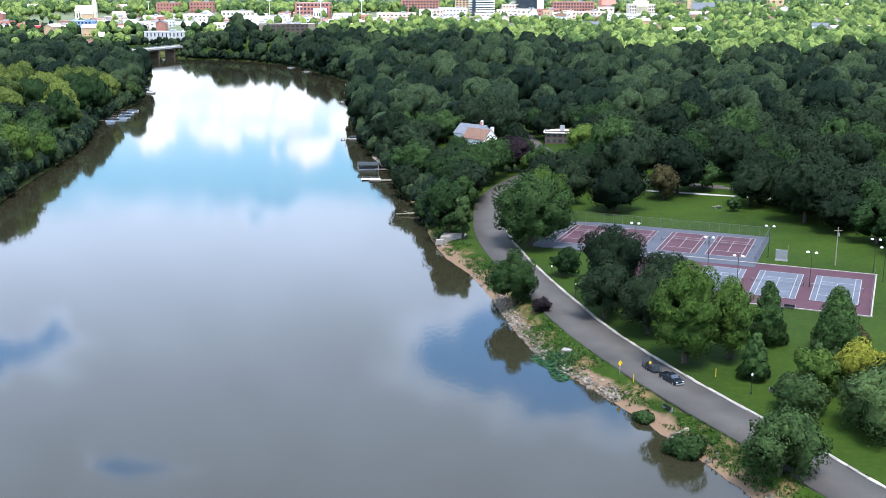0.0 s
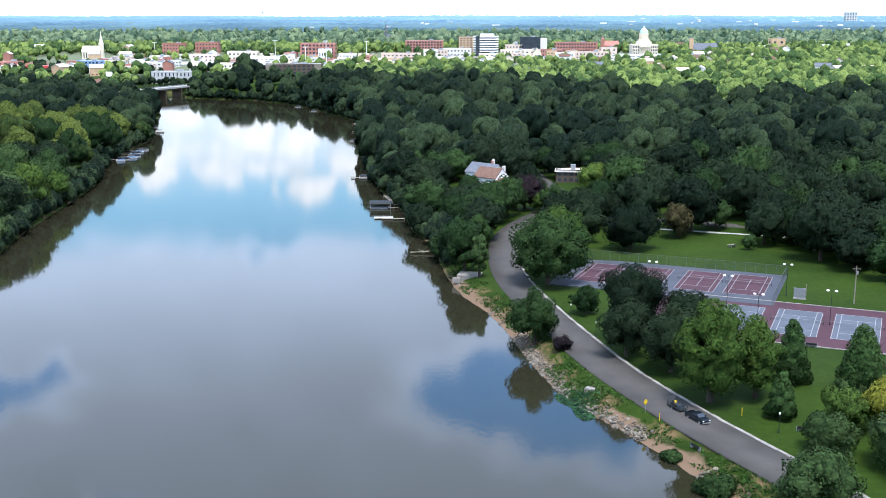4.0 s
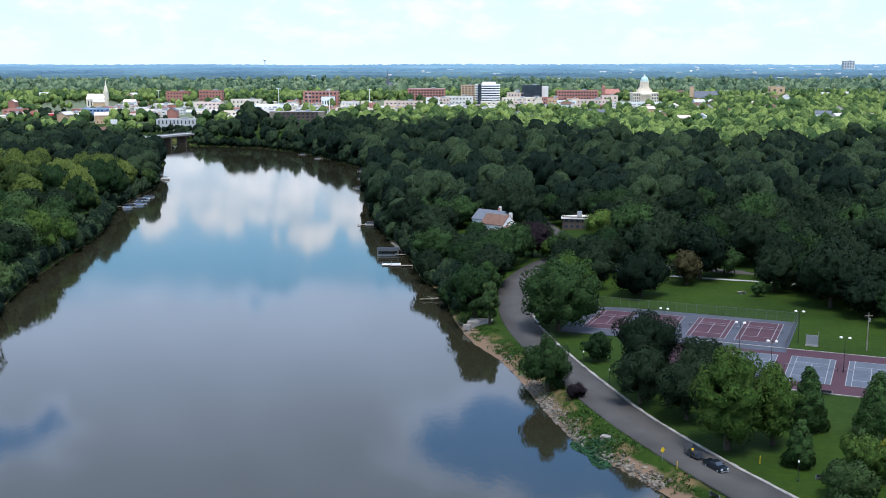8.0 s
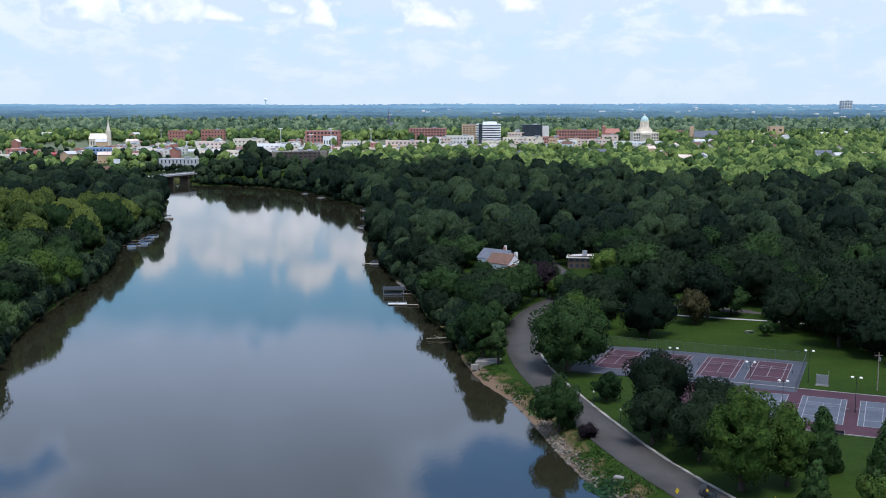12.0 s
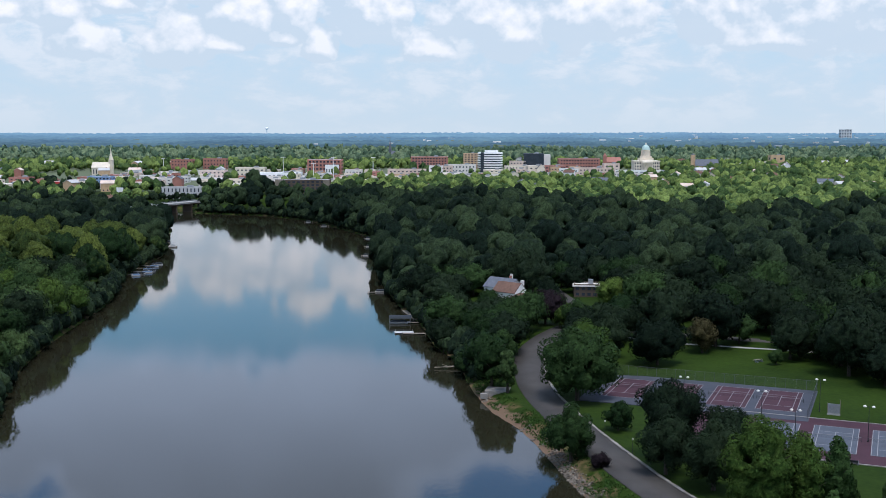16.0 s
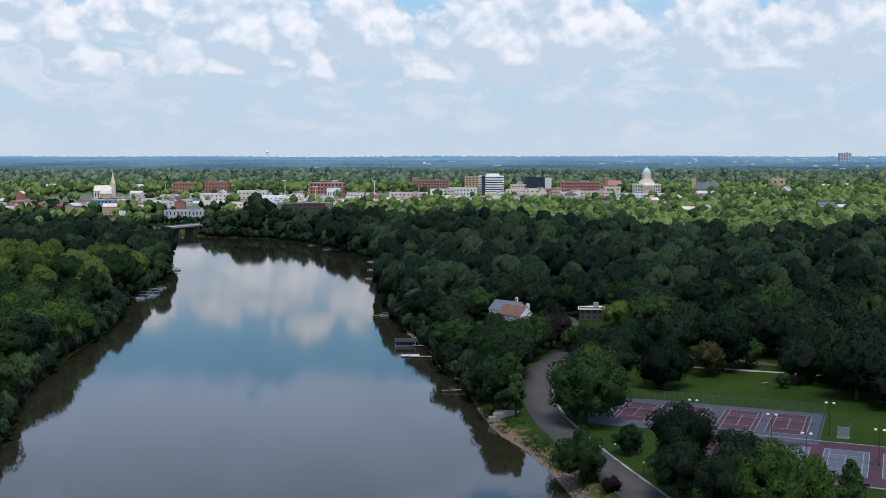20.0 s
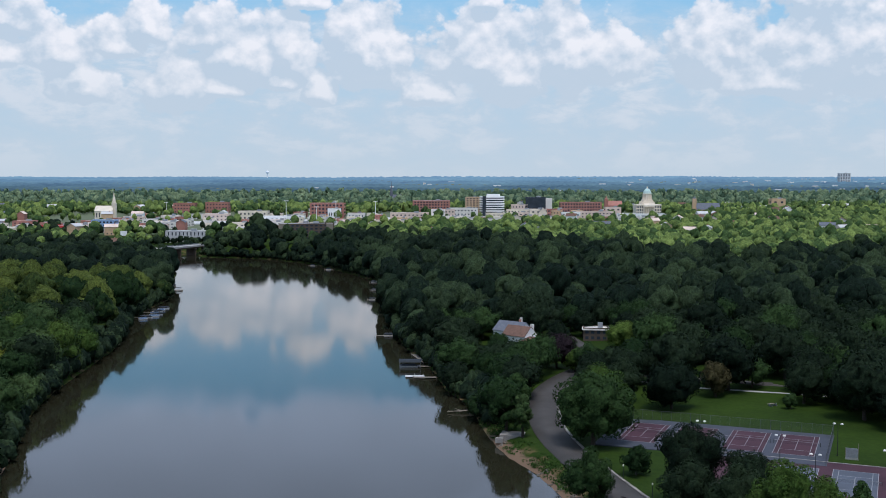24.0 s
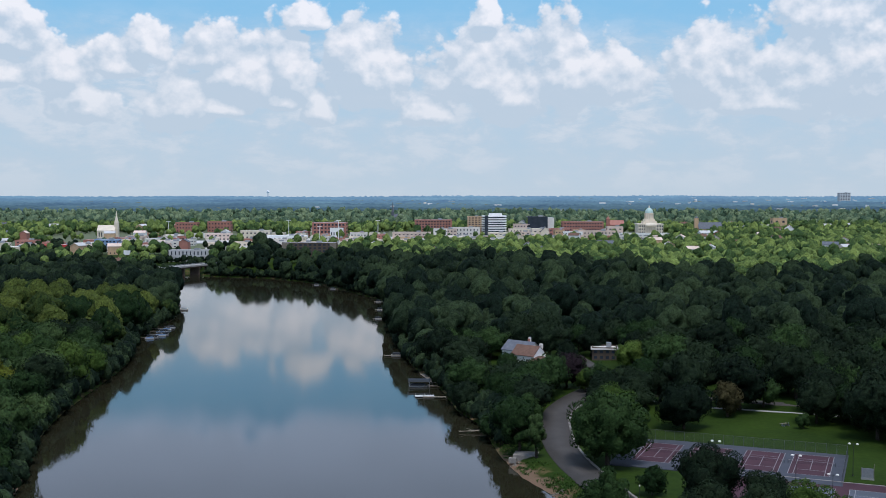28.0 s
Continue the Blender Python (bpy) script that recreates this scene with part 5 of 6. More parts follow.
# ---- the distance: low wooded rise up to the horizon ----
fx, fy = np.meshgrid(np.arange(-2500, 2600, 9.0), np.arange(2660, 4900, 22.0))
bump_rng = np.random.default_rng(5)
fz = land(fx, fy) + bump_rng.uniform(0, 1, fx.shape) ** 2 * 7 + 1.5 * np.sin(fx * 0.006 + fy * 0.003) + 1.5 * np.sin(fy * 0.013 + fx * 0.002)
fz[0] = land(fx[0], fy[0]) - 1
i2 = np.arange(fx.size).reshape(fx.shape)
fq = np.stack([i2[:-1, :-1], i2[:-1, 1:], i2[1:, 1:], i2[1:, :-1]], -1).reshape(-1, 4)
tagged(new("backdrop", arrays_mesh("backdrop", np.stack([fx, fy, fz], -1).reshape(-1, 3), fq, HAZED_FARWOODS)), "blue-green distant woodland with painted haze to the horizon", "distant woods", kind="structure")
for i in range(44):
    y = float(rng.uniform(2700, 4500))
    x = float(rng.triangular(-0.2, 0.4, 0.42)) * y
    w = float(rng.uniform(7, 24))
    t = thing("shed", "white far-off shed among distant woods", "building", x, y, land_at(x, y) + 1, 0, "distant sheds")
    part("wall", Shape().box(0, 0, -2, w, 10, 6.5), (WHITE, PALE, ROOFING)[i % 3], t)
    part("roof", Shape().gable(0, 0, 4.51, w, 10, 0.8), (PALE, ROOFING)[i % 2], t)
wtow = thing("water_tower", "white water tower on the far horizon", "water tower", -742, 4560, land_at(-742, 4560))
part("stem", Shape().lathe(0, 0, [(3.5, -2), (2, 4), (2, 24)], 10), WHITE, wtow)
part("tank", Shape().lathe(0, 0, [(2, 23), (6.5, 27), (7, 30), (5, 33.5), (0.5, 35)], 14), WHITE, wtow)


def mast(x, y, high):
    t = thing("light_mast", "tall white highway light mast", "light mast", x, y, land_at(x, y), 0, "light masts")
    part("pole", Shape().lathe(0, 0, [(0.5, 0), (0.25, high)], 8), WHITE, t)
    part("lamp_ring", Shape().box(0, 0, high, 6, 0.8, 0.7), WHITE, t)


for x, y, h in ((-216, 1395, 29), (-157, 1440, 27), (-170, 1330, 24), (-108, 1490, 25), (-420, 1600, 20)):
    mast(x, y, h)
for x, y, w in ((-385, 1135, 9), (-352, 1150, 7)):
    t = thing("billboard", "white billboard on posts above trees", "billboard", x, y, land_at(x, y))
    part("panel", Shape().box(0, 0, 9, w, 0.6, 5), WHITE, t)
    for s in (-1, 1):
        part("post", Shape().box(s * w * 0.3, 0.4, -1, 0.5, 0.5, 10.5), STEEL, t)

# ---- bridge ----
br = thing("bridge", "low concrete road bridge over the river", "bridge", -283, 1032, 0, 63.4)
part("deck", Shape().box(0, 0, 8.4, 170, 13, 1.1), CONCRETE, br)
part("roadway", Shape().box(0, 0, 9.5, 169, 9.5, 0.06), PAVING, br, "worn grey roadway")
for s in (-1, 1):
    part("parapet", Shape().box(0, s * 6.2, 9.5, 170, 0.4, 0.5), CONCRETE, br)
    part("guard_rail", Shape().rod((-85, s * 6.2, 10.5), (85, s * 6.2, 10.5), 0.09), STEEL, br)
    for i in range(29):
        part("rail_post", Shape().box(-84 + i * 6, s * 6.2, 10.0, 0.16, 0.16, 0.5), STEEL, br)
    # shade under the deck is put into the dark colour of girders and piers
    part("girder", Shape().box(0, s * 5.2, 7.2, 168, 0.7, 1.2), BROWNBRICK, br, "girder with under-deck shade in its dark colour")
for i in range(7):
    part("pier", Shape().box(-66 + i * 22, 0, -2, 1.5, 11, 9.2).box(-66 + i * 22, 0, 6.2, 2.2, 12.4, 1.0), BROWNBRICK, br)
for e in (-1, 1):
    part("abutment", Shape().box(e * 82, 0, -2, 7, 14, 10.3), CONCRETE, br, "stained concrete abutment")


# ---- docks and boats ----
def dock(label, x, y, w, l, turn):
    t = thing("dock", label, "dock", x, y, 0.0, turn, "river docks")
    n = max(3, int(l / 0.6))
    plank = Shape().box(0, 0, 0.45, w, l / n - 0.03, 0.07).mesh("plank", TIMBER)
    for i in range(n):
        part("plank", plank, TIMBER, t, at=(0, -l / 2 + (i + 0.5) * l / n, 0))
    for sx in (-1, 1):
        part("beam", Shape().box(sx * (w / 2 - 0.15), 0, 0.28, 0.12, l, 0.16), TIMBER, t)
        for sy in (-1, 0, 1):
            part("pile", Shape().lathe(sx * (w / 2 - 0.05), sy * (l / 2 - 0.2), [(0.12, -1.5), (0.12, 0.95)], 7), TIMBER, t)
    return t


def boat(label, x, y, turn, l=6.0, w=2.3, cover=False):
    """A pontoon boat: two floats, deck, rail, and a canopy or cover."""
    t = thing("boat", label, "boat", x, y, 0.0, turn, "moored boats")
    for s in (-1, 1):
        part("float", Shape().rod((-l / 2, s * w * 0.36, 0.16), (l / 2, s * w * 0.36, 0.16), 0.3, 0.26, 8), STEEL, t)
    part("deck", Shape().box(0, 0, 0.42, l, w, 0.12), PALE, t)
    part("side_panel", Shape().box(0, -w / 2, 0.54, l * 0.92, 0.06, 0.6).box(0, w / 2, 0.54, l * 0.92, 0.06, 0.6), CANVAS if cover else (ROOFING, BLUESIDING, WHITE)[int(abs(y)) % 3], t)
    part("seat", Shape().box(-l * 0.35, 0, 0.54, 0.9, w * 0.8, 0.5), CREAM, t)
    if cover:
        part("cover", Shape().box(0, 0, 1.0, l * 0.9, w * 1.02, 0.5, 0, 0.7), CANVAS, t, "dark boat cover")
    else:
        for sx in (-1, 1):
            for sy in (-1, 1):
                part("canopy_pole", Shape().rod((sx * 1.2, sy * w * 0.45, 0.54), (sx * 1.2, sy * w * 0.45, 2.1), 0.03), STEEL, t)
        part("canopy", Shape().box(0, 0, 2.08, 3.0, w * 0.98, 0.14, 0, 0.94), CANVAS, t)


lift = thing("boat_lift", "covered boat lift with a curved dark canopy", "boat lift", -31, 449.5, 0, 0)
arch = Shape()
pts = [(-4.5 + 9 * s, 1.9 * math.cos(math.pi * (k / 8 - 0.5)) ** 0.5 if 0 < k < 8 else 0.0, k) for s in (0, 1) for k in range(9)]
arch.add([(x, -1.9 + 3.8 * k / 8, 2.3 + z * 0.6) for x, z, k in pts], [(k, k + 1, k + 10, k + 9) for k in range(8)])
arch.add([(x, -1.9 + 3.8 * k / 8, 2.24 + z * 0.6) for x, z, k in pts], [(k + 9, k + 10, k + 1, k) for k in range(8)])
part("canopy", arch, CANVAS, lift, "dark grey curved canopy")
for sx in (-1, 1):
    for sy in (-1, 1):
        part("post", Shape().box(sx * 4.2, sy * 1.8, -1.5, 0.14, 0.14, 3.9), STEEL, lift)
part("cradle", Shape().box(0, 0, 0.5, 8.6, 3.2, 0.15), STEEL, lift)
boat("white pontoon boat beneath the dark canopy", -31.5, 449.3, 0, 7.5, 2.4, True)
dock("weathered timber dock beside the boat lift", -24.5, 449, 9, 2.2, 0)
dock("pale timber dock with a moored boat", -24.5, 424.5, 9.0, 2.0, 0)
raft = thing("swim_raft", "flat pale floating platform moored by a dock", "raft", -28.5, 427.2, 0.0, 4)
part("deck", Shape().box(0, 0, 0.32, 7.5, 3.2, 0.16), ROOFING, raft)
for sy in (-1, 1):
    part("float", Shape().rod((-3.5, sy * 1.1, 0.12), (3.5, sy * 1.1, 0.12), 0.26, 0.26, 8), DARKMETAL, raft)
    for sx in (-1, 0, 1):
        part("post", Shape().box(sx * 3.4, sy * 1.5, 0.4, 0.1, 0.1, 0.9), STEEL, raft)
dock("long timber dock far along the bank", -44, 534, 12, 1.8, 0)
boat("dark boat moored at the long dock", -44, 537, 0, 5, 2, True)
dock("shore walkway of weathered timber", -27, 468, 3.0, 24, 14)
dock("old timber landing with a fallen log", -6.5, 363, 4.0, 3.0, 10)
for dx, y0, lab in ((0, 742, "small dock on the wooded far bank"), (-4, 772, "small dock on the wooded far bank"), (-9, 800, "small dock on the wooded far bank")):
    dock(lab, -199 + dx * 1.2 - (y0 - 742) * 0.24, y0, 9, 2.0, 0)
    boat("white boat moored off the far bank", -198 + dx * 1.2 - (y0 - 742) * 0.24, y0 + 4, 0, 6, 2.2, y0 == 772)
for i, (x, y) in enumerate(((-182, 598), (-182, 604), (-181, 610), (-181, 616), (-182, 622), (-183, 629), (-184, 637), (-185, 646))):
    boat(("white pontoon boat with a canvas canopy at the marina", "white boat under a dark cover at the marina")[i % 2], x + (i * 5 % 4), y, (35, -14, 12, 58, -30)[i % 5], 4.6 + 0.5 * (i % 3), 1.8, i % 2 == 1)
    if i % 2 == 0:
        dock("narrow timber marina finger dock", x - 4, y + 3, 12, 1.4, 0)
for x, y in ((-60, 690), (-62, 745), (-66, 800), (-110, 905), (-128, 945)):
    dock("small timber dock below the wooded bank", x - 1.5, y, 7, 2.0, 0)
    boat("small covered boat moored below the wooded bank", x - 2, y + 3, 0, 4.2, 1.6, True)

log = thing("fallen_log", "bleached fallen tree lying out over the water", "log", -8, 362, 0.2, 0)
part("trunk", Shape().rod((4, 1, 0.9), (-8, 0.2, 0.25), 0.32, 0.14, 7), TIMBER, log)
for a in ((-3, 0.5, 0.5, -5.5, 2.2, 1.0), (-1, 0.6, 0.6, -4, -1.6, 0.7), (-5, 0.3, 0.4, -8, -1.2, 0.9)):
    part("branch", Shape().rod(a[:3], a[3:], 0.12, 0.04, 5), TIMBER, log)

# ---- the near bank ----
slab = tagged(new("concrete_slab", Shape().box(0, 0, -1.6, 7, 5.5, 2.2).box(-3.5, -3.4, -1.6, 2.2, 1.2, 1.5).mesh("concrete_slab", KERBSTONE)), "pale concrete slab of an old landing", "concrete slab")
slab.matrix_basis = pose(3.2, 321, 2.4, 0, 0, -12)
boxo = tagged(new("concrete_block", Shape().box(0, 0, -0.7, 2.3, 1.7, 1.5).box(0, 0, 0.8, 2.0, 1.4, 0.12).mesh("concrete_block", KERBSTONE)), "pale concrete outfall block among bank weeds", "concrete block")
boxo.matrix_basis = pose(26.3, 219.8, 1.6, 0, 0, -25)

rock_rng = np.random.default_rng(3)
ROCKS = []
for i in range(7):
    bm = bmesh.new()
    bmesh.ops.create_icosphere(bm, subdivisions=1, radius=1.0)
    for v in bm.verts:
        v.co *= rock_rng.uniform(0.65, 1.15)
        v.co.z *= 0.5
    rm = bpy.data.meshes.new("rock")
    bm.to_mesh(rm)
    bm.free()
    rm.materials.append(ROCK)
    ROCKS.append(rm)
bank_line = spline(RIGHT_BANK, 1.0)
riprap = thing("riprap", "pale limestone rocks along the water's edge", "rocks", 20, 225, 0)
near_bank = bank_line[(bank_line[:, 1] > 150) & (bank_line[:, 1] < 330)]
stony = near_bank[((near_bank[:, 1] > 196) & (near_bank[:, 1] < 214)) | ((near_bank[:, 1] > 222) & (near_bank[:, 1] < 262)) | (rock_rng.random(len(near_bank)) < 0.12)]
loose_v, loose_f = [], []
for i in range(1500):
    p = stony[int(rock_rng.integers(len(stony)))]
    off = abs(rock_rng.normal(0.9, 1.05))
    x, y = p[0] + off + rock_rng.uniform(-0.4, 0.4), p[1] + off * 0.35 + rock_rng.uniform(-0.6, 0.6)
    r = rock_rng.uniform(0.3, 0.72)
    if i >= 300:
        r *= 0.55
        q = np.array([v.co for v in ROCKS[i % 7].vertices]) * (r, r * rock_rng.uniform(0.7, 1.3), r)
        ca, sa = math.cos(i), math.sin(i)
        q = np.c_[q[:, 0] * ca - q[:, 1] * sa + x - 20, q[:, 0] * sa + q[:, 1] * ca + y - 225, q[:, 2] + land_at(x, y) + r * 0.2]
        loose_f += [[k + len(loose_v) * 12 for k in f.vertices] for f in ROCKS[i % 7].polygons]
        loose_v.append(q)
        continue
    o = part("rock", ROCKS[i % 7], ROCK, riprap)
    o.matrix_basis = Matrix.LocRotScale((x - 20, y - 225, land_at(x, y) + r * 0.2), Euler((rock_rng.uniform(0, 1), rock_rng.uniform(0, 1), rock_rng.uniform(0, 6))), (r, r * rock_rng.uniform(0.7, 1.3), r))

part("rubble", arrays_mesh("rubble", np.concatenate(loose_v), loose_f, ROCK), ROCK, riprap)["kind"] = "stuff"

# weeds and low growth along the banks
wl = []
for side, line, y0, y1, n in ((1, bank_line, 150, 345, 2800), (-1, spline(LEFT_BANK, 1.0), 230, 640, 900), (1, bank_line, 345, 820, 900)):
    l = line[(line[:, 1] > y0) & (line[:, 1] < y1)]
    p = l[rock_rng.integers(0, len(l), n)]
    off = rock_rng.gamma(2.6, 1.3, n) + 0.5
    clump = np.sin(p[:, 1] * 0.33) + np.sin(p[:, 1] * 0.11 + 2) + rock_rng.normal(0, 0.6, n)
    ok = clump > -0.2
    wl.append(np.stack([p[:, 0] + side * off, p[:, 1] + off * 0.3], -1)[ok])
wl = np.concatenate(wl)
wz = np.maximum(land(wl[:, 0], wl[:, 1]), 0.02)
blades = []
for k in range(11):
    a = rock_rng.uniform(0, 6.28, len(wl))
    s = rock_rng.uniform(0.06, 0.2, len(wl))
    hgt = rock_rng.uniform(0.08, 0.42, len(wl))
    o = np.c_[wl[:, 0] + rock_rng.normal(0, 0.5, len(wl)), wl[:, 1] + rock_rng.normal(0, 0.5, len(wl)), wz]
    dx, dy = np.cos(a) * s, np.sin(a) * s
    blades.append(np.stack([o + np.c_[-dx, -dy, 0 * s], o + np.c_[dx, dy, 0 * s], o + np.c_[dx * 0.7 + dy, dy * 0.7 - dx, hgt], o + np.c_[-dx * 0.7 + dy, -dy * 0.7 - dx, hgt * 0.8]], 1))
bl = np.concatenate(blades)
tagged(new("bank_weeds", arrays_mesh("bank_weeds", bl.reshape(-1, 3), np.arange(len(bl) * 4).reshape(-1, 4), REED)), "tangled green and ochre weeds along the river banks", "weeds", kind="stuff")

# low creeping plants that spread from the bank over the water
n = 2600
ang, rad = rock_rng.uniform(0, 6.28, n), rock_rng.uniform(0, 1, n) ** 0.5
edge = 1 + 0.16 * np.sin(3 * ang + 1) + 0.12 * np.sin(5 * ang)
px, py = 23.6 + np.cos(ang) * rad * edge * 3.7 - np.sin(ang) * rad * 2.0, 216.5 + np.sin(ang) * rad * edge * 8.5
base = np.c_[px, py, np.maximum(land(px, py), 0.0) + rock_rng.uniform(0.08, 0.45, n) * (1.1 - rad)]
tw, s = rock_rng.uniform(0, 6.28, n), rock_rng.uniform(0.14, 0.4, n)
e1, e2 = np.c_[np.cos(tw) * s, np.sin(tw) * s, rock_rng.normal(0, 0.1, n)], np.c_[-np.sin(tw) * s, np.cos(tw) * s, rock_rng.normal(0, 0.1, n)]
mat_v = np.stack([base - e1, base - e2 * 0.7, base + e1, base + e2 * 0.7], 1)
tagged(new("creeping_plants", arrays_mesh("creeping_plants", mat_v.reshape(-1, 3), np.arange(n * 4).reshape(-1, 4), CREEPER)), "dense green creeping plants spreading over the water's edge", "plants", kind="stuff")


# ---- street furniture ----
def park_lamp(x, y):
    t = thing("park_lamp", "dark park lamp post with a white globe", "lamp post", x, y, land_at(x, y), 0, "park lamps")
    part("post", Shape().lathe(0, 0, [(0.2, 0), (0.18, 0.4), (0.07, 0.5), (0.06, 3.6)], 8), DARKMETAL, t)
    part("globe", Shape().lathe(0, 0, [(0.1, 3.58), (0.18, 3.72), (0.2, 3.88), (0.12, 4.05), (0.04, 4.15)], 10), PALE, t, "white globe")


for x, y in ((27.9, 271.5), (32.1, 255), (58.0, 193.5)):
    park_lamp(x, y)


def utility_pole(x, y, high):
    t = thing("utility_pole", "weathered wooden utility pole with crossarm", "utility pole", x, y, land_at(x, y), 0, "utility poles")
    part("pole", Shape().lathe(0, 0, [(0.2, 0), (0.13, high)], 8), TIMBER, t)
    part("crossarm", Shape().box(0, 0, high - 0.9, 2.2, 0.12, 0.14), TIMBER, t)
    part("transformer", Shape().lathe(0.35, 0, [(0.25, high - 2.4), (0.25, high - 1.5)], 8), STEEL, t)


utility_pole(105.9, 286.1, 10.5)
utility_pole(91.5, 392.1, 11)

sign = thing("warning_sign", "yellow diamond warning sign on a post", "road sign", 35.0, 204.6, land_at(35, 204.6), 38)
part("post", Shape().box(0, 0, 0, 0.09, 0.09, 2.6), STEEL, sign)
part("panel", Shape().add([(0, -0.07, 1.7), (0.65, -0.07, 2.35), (0, -0.07, 3.0), (-0.65, -0.07, 2.35), (0, -0.03, 1.7), (0.65, -0.03, 2.35), (0, -0.03, 3.0), (-0.65, -0.03, 2.35)],
     [(0, 1, 2, 3), (7, 6, 5, 4), (0, 4, 5, 1), (1, 5, 6, 2), (2, 6, 7, 3), (3, 7, 4, 0)]), YELLOW, sign)
for x, y in ((37.0, 200.3), (53.5, 202.5)):
    t = thing("marker_post", "slim yellow marker post on the verge", "marker post", x, y, land_at(x, y), 0, "marker posts")
    part("post", Shape().lathe(0, 0, [(0.075, 0), (0.075, 1.6), (0.04, 1.68)], 8), YELLOW, t)


def bench(label, x, y, turn, table=False):
    t = thing("picnic_table" if table else "bench", label, "picnic table" if table else "bench", x, y, land_at(x, y), turn)
    part("seat", Shape().box(0, 0, 0.43, 2.4, 0.45, 0.06), DARKMETAL, t)
    if table:
        part("tabletop", Shape().box(0, 0.8, 0.72, 2.4, 0.8, 0.06), TIMBER, t)
        part("seat", Shape().box(0, 1.6, 0.43, 2.4, 0.35, 0.06), TIMBER, t)
    else:
        part("backrest", Shape().box(0, 0.24, 0.5, 2.4, 0.07, 0.5), DARKMETAL, t)
    for s in (-1, 1):
        part("leg", Shape().box(s * 1.0, 0.1, 0, 0.12, 0.5 if not table else 1.7, 0.43), STEEL, t)
        part("end_post", Shape().box(s * 1.3, 0.1, 0, 0.12, 0.3, 0.95), STEEL, t)


bench("dark bench with pale metal ends on the verge", 41.3, 187.8, 115)
bench("dark bench with pale metal ends on the lawn", 62.8, 193.8, -20)
bench("dark bench with pale metal ends on the lawn", 65.4, 193.0, -20)
bench("weathered picnic table on the lawn", 91.5, 357, 25, True)
bench("pale bench beside the red courts", 81.5, 246.8, COURT_TURN)
wall_t = thing("practice_wall", "grey practice wall with posts beside the courts", "practice wall", 92.8, 291.0, COURT_Z, COURT_TURN)
part("panel", Shape().box(0, 0, 0.5, 3.0, 0.2, 2.6), STEEL, wall_t)
for s in (-1, 1):
    part("post", Shape().box(s * 1.6, 0.05, 0, 0.16, 0.16, 4.4 if s > 0 else 3.3), TIMBER, wall_t)
part("foot", Shape().box(0, 0, 0, 3.4, 0.6, 0.4), CONCRETE, wall_t)


# ---- vehicles ----
def prism(profile, width, lean=1.0, y=0.0):
    """A side profile of (x, z) points drawn out across the car; lean narrows what lies above the lowest point."""
    lo, hi = min(z for _, z in profile), max(z for _, z in profile)
    n, pts = len(profile), []
    for side in (-1, 1):
        for x, z in profile:
            k = 1 - (1 - lean) * (z - lo) / (hi - lo)
            pts.append((x, y + side * width / 2 * k, z))
    return Shape().add(pts, [tuple(range(n)), tuple(reversed(range(n, 2 * n)))] + [(i, n + i, n + (i + 1) % n, (i + 1) % n) for i in range(n)])


def pickup(label, x, y, turn, paint):
    t = thing("pickup_truck", label, "pickup truck", x, y, land_at(x, y) + 0.11, turn)
    part("body", prism([(-2.75, 0.5), (2.6, 0.46), (2.78, 0.62), (2.76, 0.98), (2.55, 1.1), (1.3, 1.2), (-0.9, 1.2), (-0.9, 0.78), (-2.65, 0.78), (-2.78, 0.7)], 1.95, 0.95), paint, t)
    for sy in (-1, 1):
        part("bed_side", Shape().box(-1.83, sy * 0.9, 0.76, 1.85, 0.1, 0.46), paint, t)
        part("mirror", Shape().box(1.0, sy * 1.08, 1.2, 0.14, 0.22, 0.2), CARPAINT, t)
        part("side_window", prism([(0.95, 1.24), (0.55, 1.68), (-0.62, 1.68), (-0.72, 1.24)], 0.03, y=sy * 0.83), GLASS, t)
        part("headlight", Shape().box(2.74, sy * 0.72, 0.82, 0.1, 0.34, 0.18), WHITE, t)
        part("tail_light", Shape().box(-2.74, sy * 0.85, 0.8, 0.08, 0.14, 0.3), REDSIGN, t)
    part("tailgate", Shape().box(-2.7, 0, 0.76, 0.08, 1.78, 0.44), paint, t)
    part("cabin", prism([(1.32, 1.2), (0.62, 1.76), (-0.7, 1.78), (-0.9, 1.2)], 1.76, 0.84), paint, t)
    part("windscreen", prism([(1.34, 1.24), (0.72, 1.74), (0.66, 1.72), (1.27, 1.22)], 1.5, 0.9), GLASS, t)
    part("rear_window", Shape().box(-0.86, 0, 1.32, 0.06, 1.3, 0.34), GLASS, t)
    part("bonnet", prism([(2.5, 1.1), (1.36, 1.2), (1.4, 1.26), (2.4, 1.17)], 1.5, 0.95), paint, t)
    part("grille", Shape().box(2.77, 0, 0.7, 0.05, 1.0, 0.3), DARKMETAL, t)
    part("bumper", Shape().box(2.8, 0, 0.42, 0.14, 1.85, 0.2), STEEL, t, "chrome bumper")
    for sx in (-1.75, 1.78):
        for sy in (-1, 1):
            w = part("wheel", Shape().rod((sx, sy * 0.74, 0.39), (sx, sy * 0.99, 0.39), 0.39, 0.39, 14), RUBBER, t)
            part("rim", Shape().rod((sx, sy * 0.97, 0.39), (sx, sy * 1.005, 0.39), 0.23, 0.2, 10), STEEL, w)
    return t


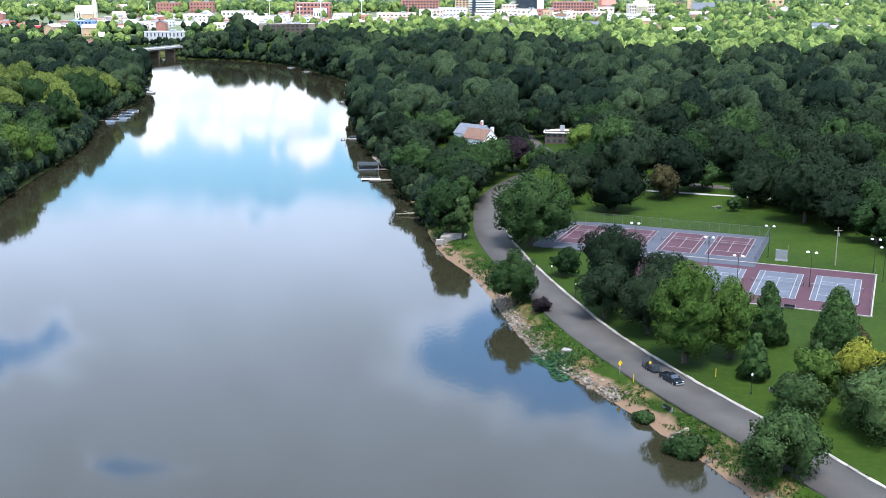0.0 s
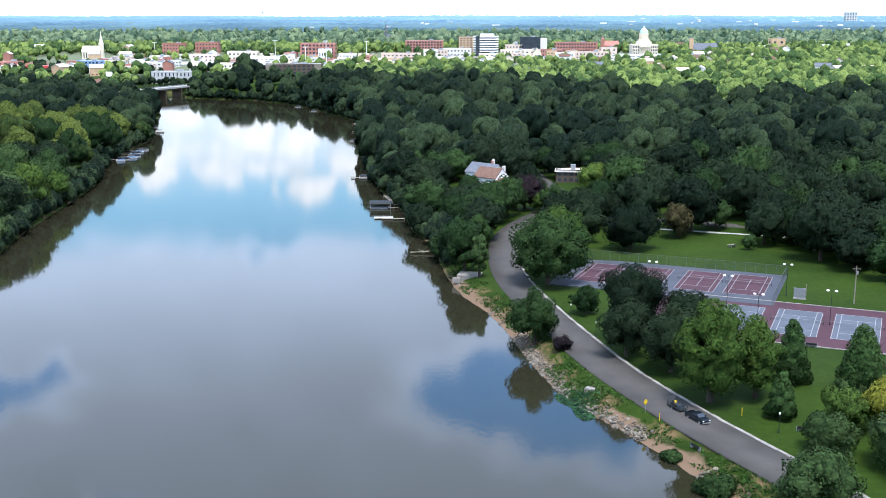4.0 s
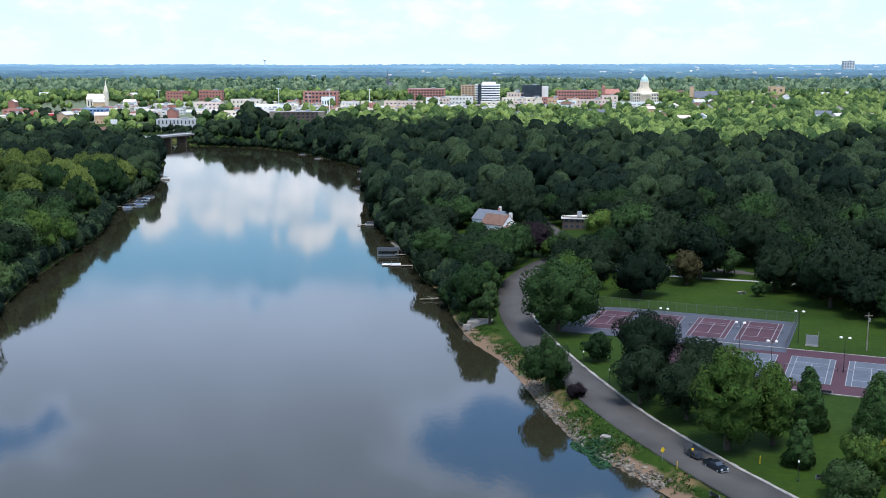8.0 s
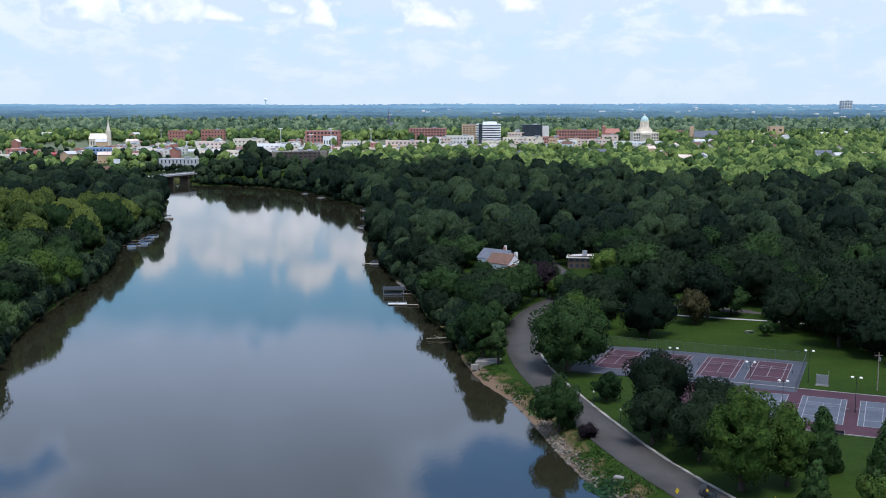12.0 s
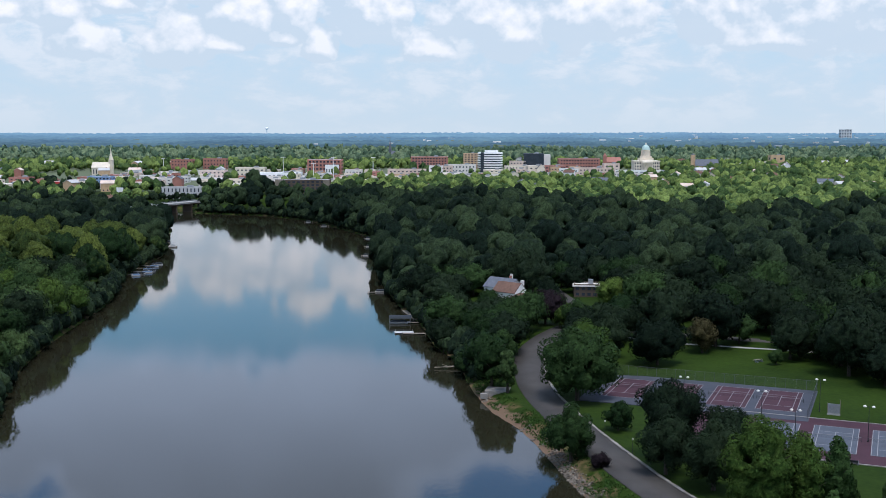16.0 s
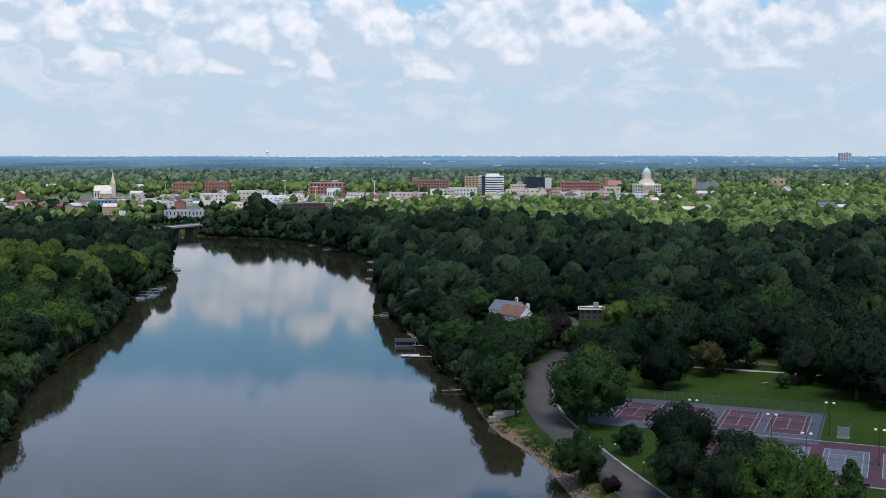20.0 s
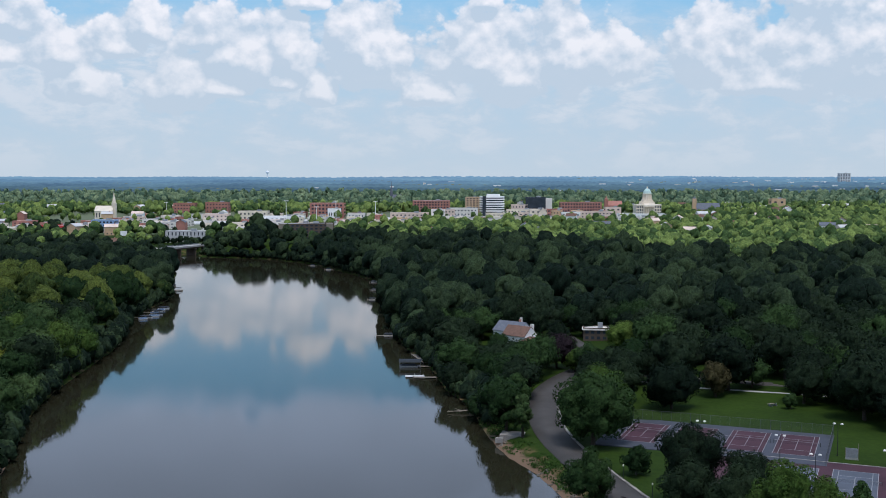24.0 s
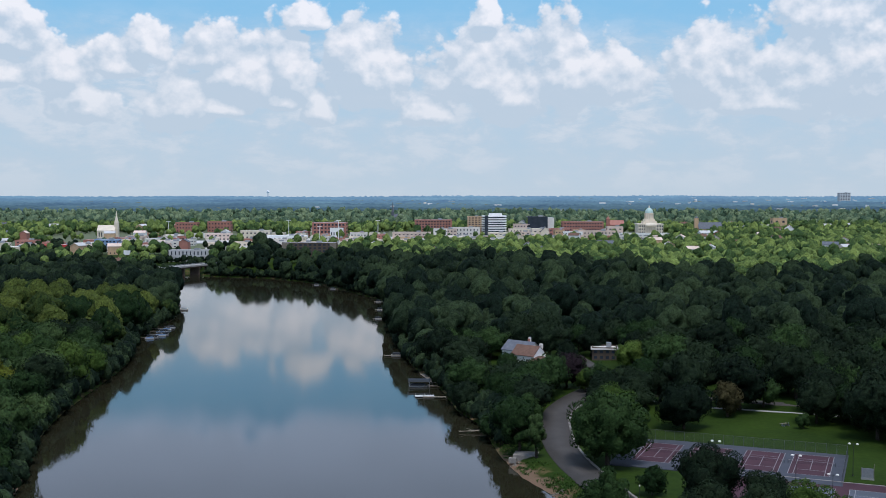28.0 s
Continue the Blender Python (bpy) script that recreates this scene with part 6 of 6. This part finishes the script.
TRUCK = (44.2, 199.6)
pickup("dark pickup truck towing a loaded trailer", *TRUCK, -66, CARPAINT)
tl = thing("trailer", "dark open trailer loaded with yard machines", "trailer", TRUCK[0] - 2.6, TRUCK[1] + 6.2, land_at(*TRUCK) + 0.11, -66)
part("bed", Shape().box(0, 0, 0.5, 4.2, 1.9, 0.12), DARKMETAL, tl)
for side in (-1, 1):
    part("side_rail", Shape().rod((-2.1, side * 0.92, 1.2), (2.1, side * 0.92, 1.2), 0.04), DARKMETAL, tl)
    for k in range(5):
        part("rail_post", Shape().box(-2.0 + k, side * 0.92, 0.6, 0.06, 0.06, 0.62), DARKMETAL, tl)
    wh = part("wheel", Shape().rod((-0.2, side * 0.95, 0.35), (-0.2, side * 1.18, 0.35), 0.35, 0.35, 14), RUBBER, tl)
    part("rim", Shape().rod((-0.2, side * 1.17, 0.35), (-0.2, side * 1.2, 0.35), 0.18, 0.18, 8), STEEL, wh)
    part("mudguard", Shape().box(-0.2, side * 1.06, 0.72, 1.0, 0.3, 0.06), DARKMETAL, tl)
part("tailgate", Shape().box(-2.1, 0, 0.6, 0.06, 1.9, 1.6), FENCEMETAL, tl, "raised mesh loading ramp")
machine = part("mower", prism([(-1.4, 0.75), (0.2, 0.75), (0.3, 1.05), (-0.1, 1.2), (-0.7, 1.25), (-0.9, 1.6), (-1.25, 1.6), (-1.4, 1.1)], 1.1, 0.8), DARKMETAL, tl, "dark riding mower")
part("seat", Shape().box(-0.9, 0.05, 1.2, 0.5, 0.5, 0.4, 0, 0.85), YELLOW, machine, "yellow seat")
part("load", Shape().box(1.15, 0, 0.62, 1.3, 1.3, 0.6, 0, 0.8).box(1.3, 0.1, 1.15, 0.6, 0.7, 0.3), CANVAS, tl, "bundled load")
part("drawbar", Shape().rod((2.1, 0, 0.5), (3.4, 0, 0.5), 0.06), DARKMETAL, tl)

# ---- kerb stones along the park side of the road ----
kerb_line = spline(ROAD[:12], 0.5)
steps = np.concatenate([[0], np.cumsum(np.linalg.norm(np.diff(kerb_line, axis=0), axis=1))])
STONES = [Shape().box(0, 0, -0.35, 2.36, 0.72, 0.5, 0, 0.97).mesh("kerb_stone", KERBSTONE), Shape().box(0, 0, -0.35, 2.30, 0.66, 0.53, 0, 0.95).mesh("kerb_stone", KERBSTONE), Shape().box(0, 0, -0.35, 2.38, 0.84, 0.48, 0, 0.97).mesh("kerb_stone", KERBSTONE)]
kerb_rng = np.random.default_rng(8)
s = 1.2
while s < steps[-1] - 2:
    x, y = np.interp(s, steps, kerb_line[:, 0]), np.interp(s, steps, kerb_line[:, 1])
    dx, dy = np.interp(s + 1, steps, kerb_line[:, 0]) - x, np.interp(s + 1, steps, kerb_line[:, 1]) - y
    d = math.hypot(dx, dy)
    o = part("kerb_stone", STONES[int(kerb_rng.integers(3))], KERBSTONE, road)
    off = 4.88 + kerb_rng.uniform(-0.06, 0.06)
    o.matrix_basis = pose(x + dy / d * off, y - dx / d * off, float(np.interp(y, *LAND)) + 0.1 + kerb_rng.uniform(-0.03, 0.03), 0, 0, math.degrees(math.atan2(dy, dx)) + kerb_rng.uniform(-0.7, 0.7))
    s += 2.44
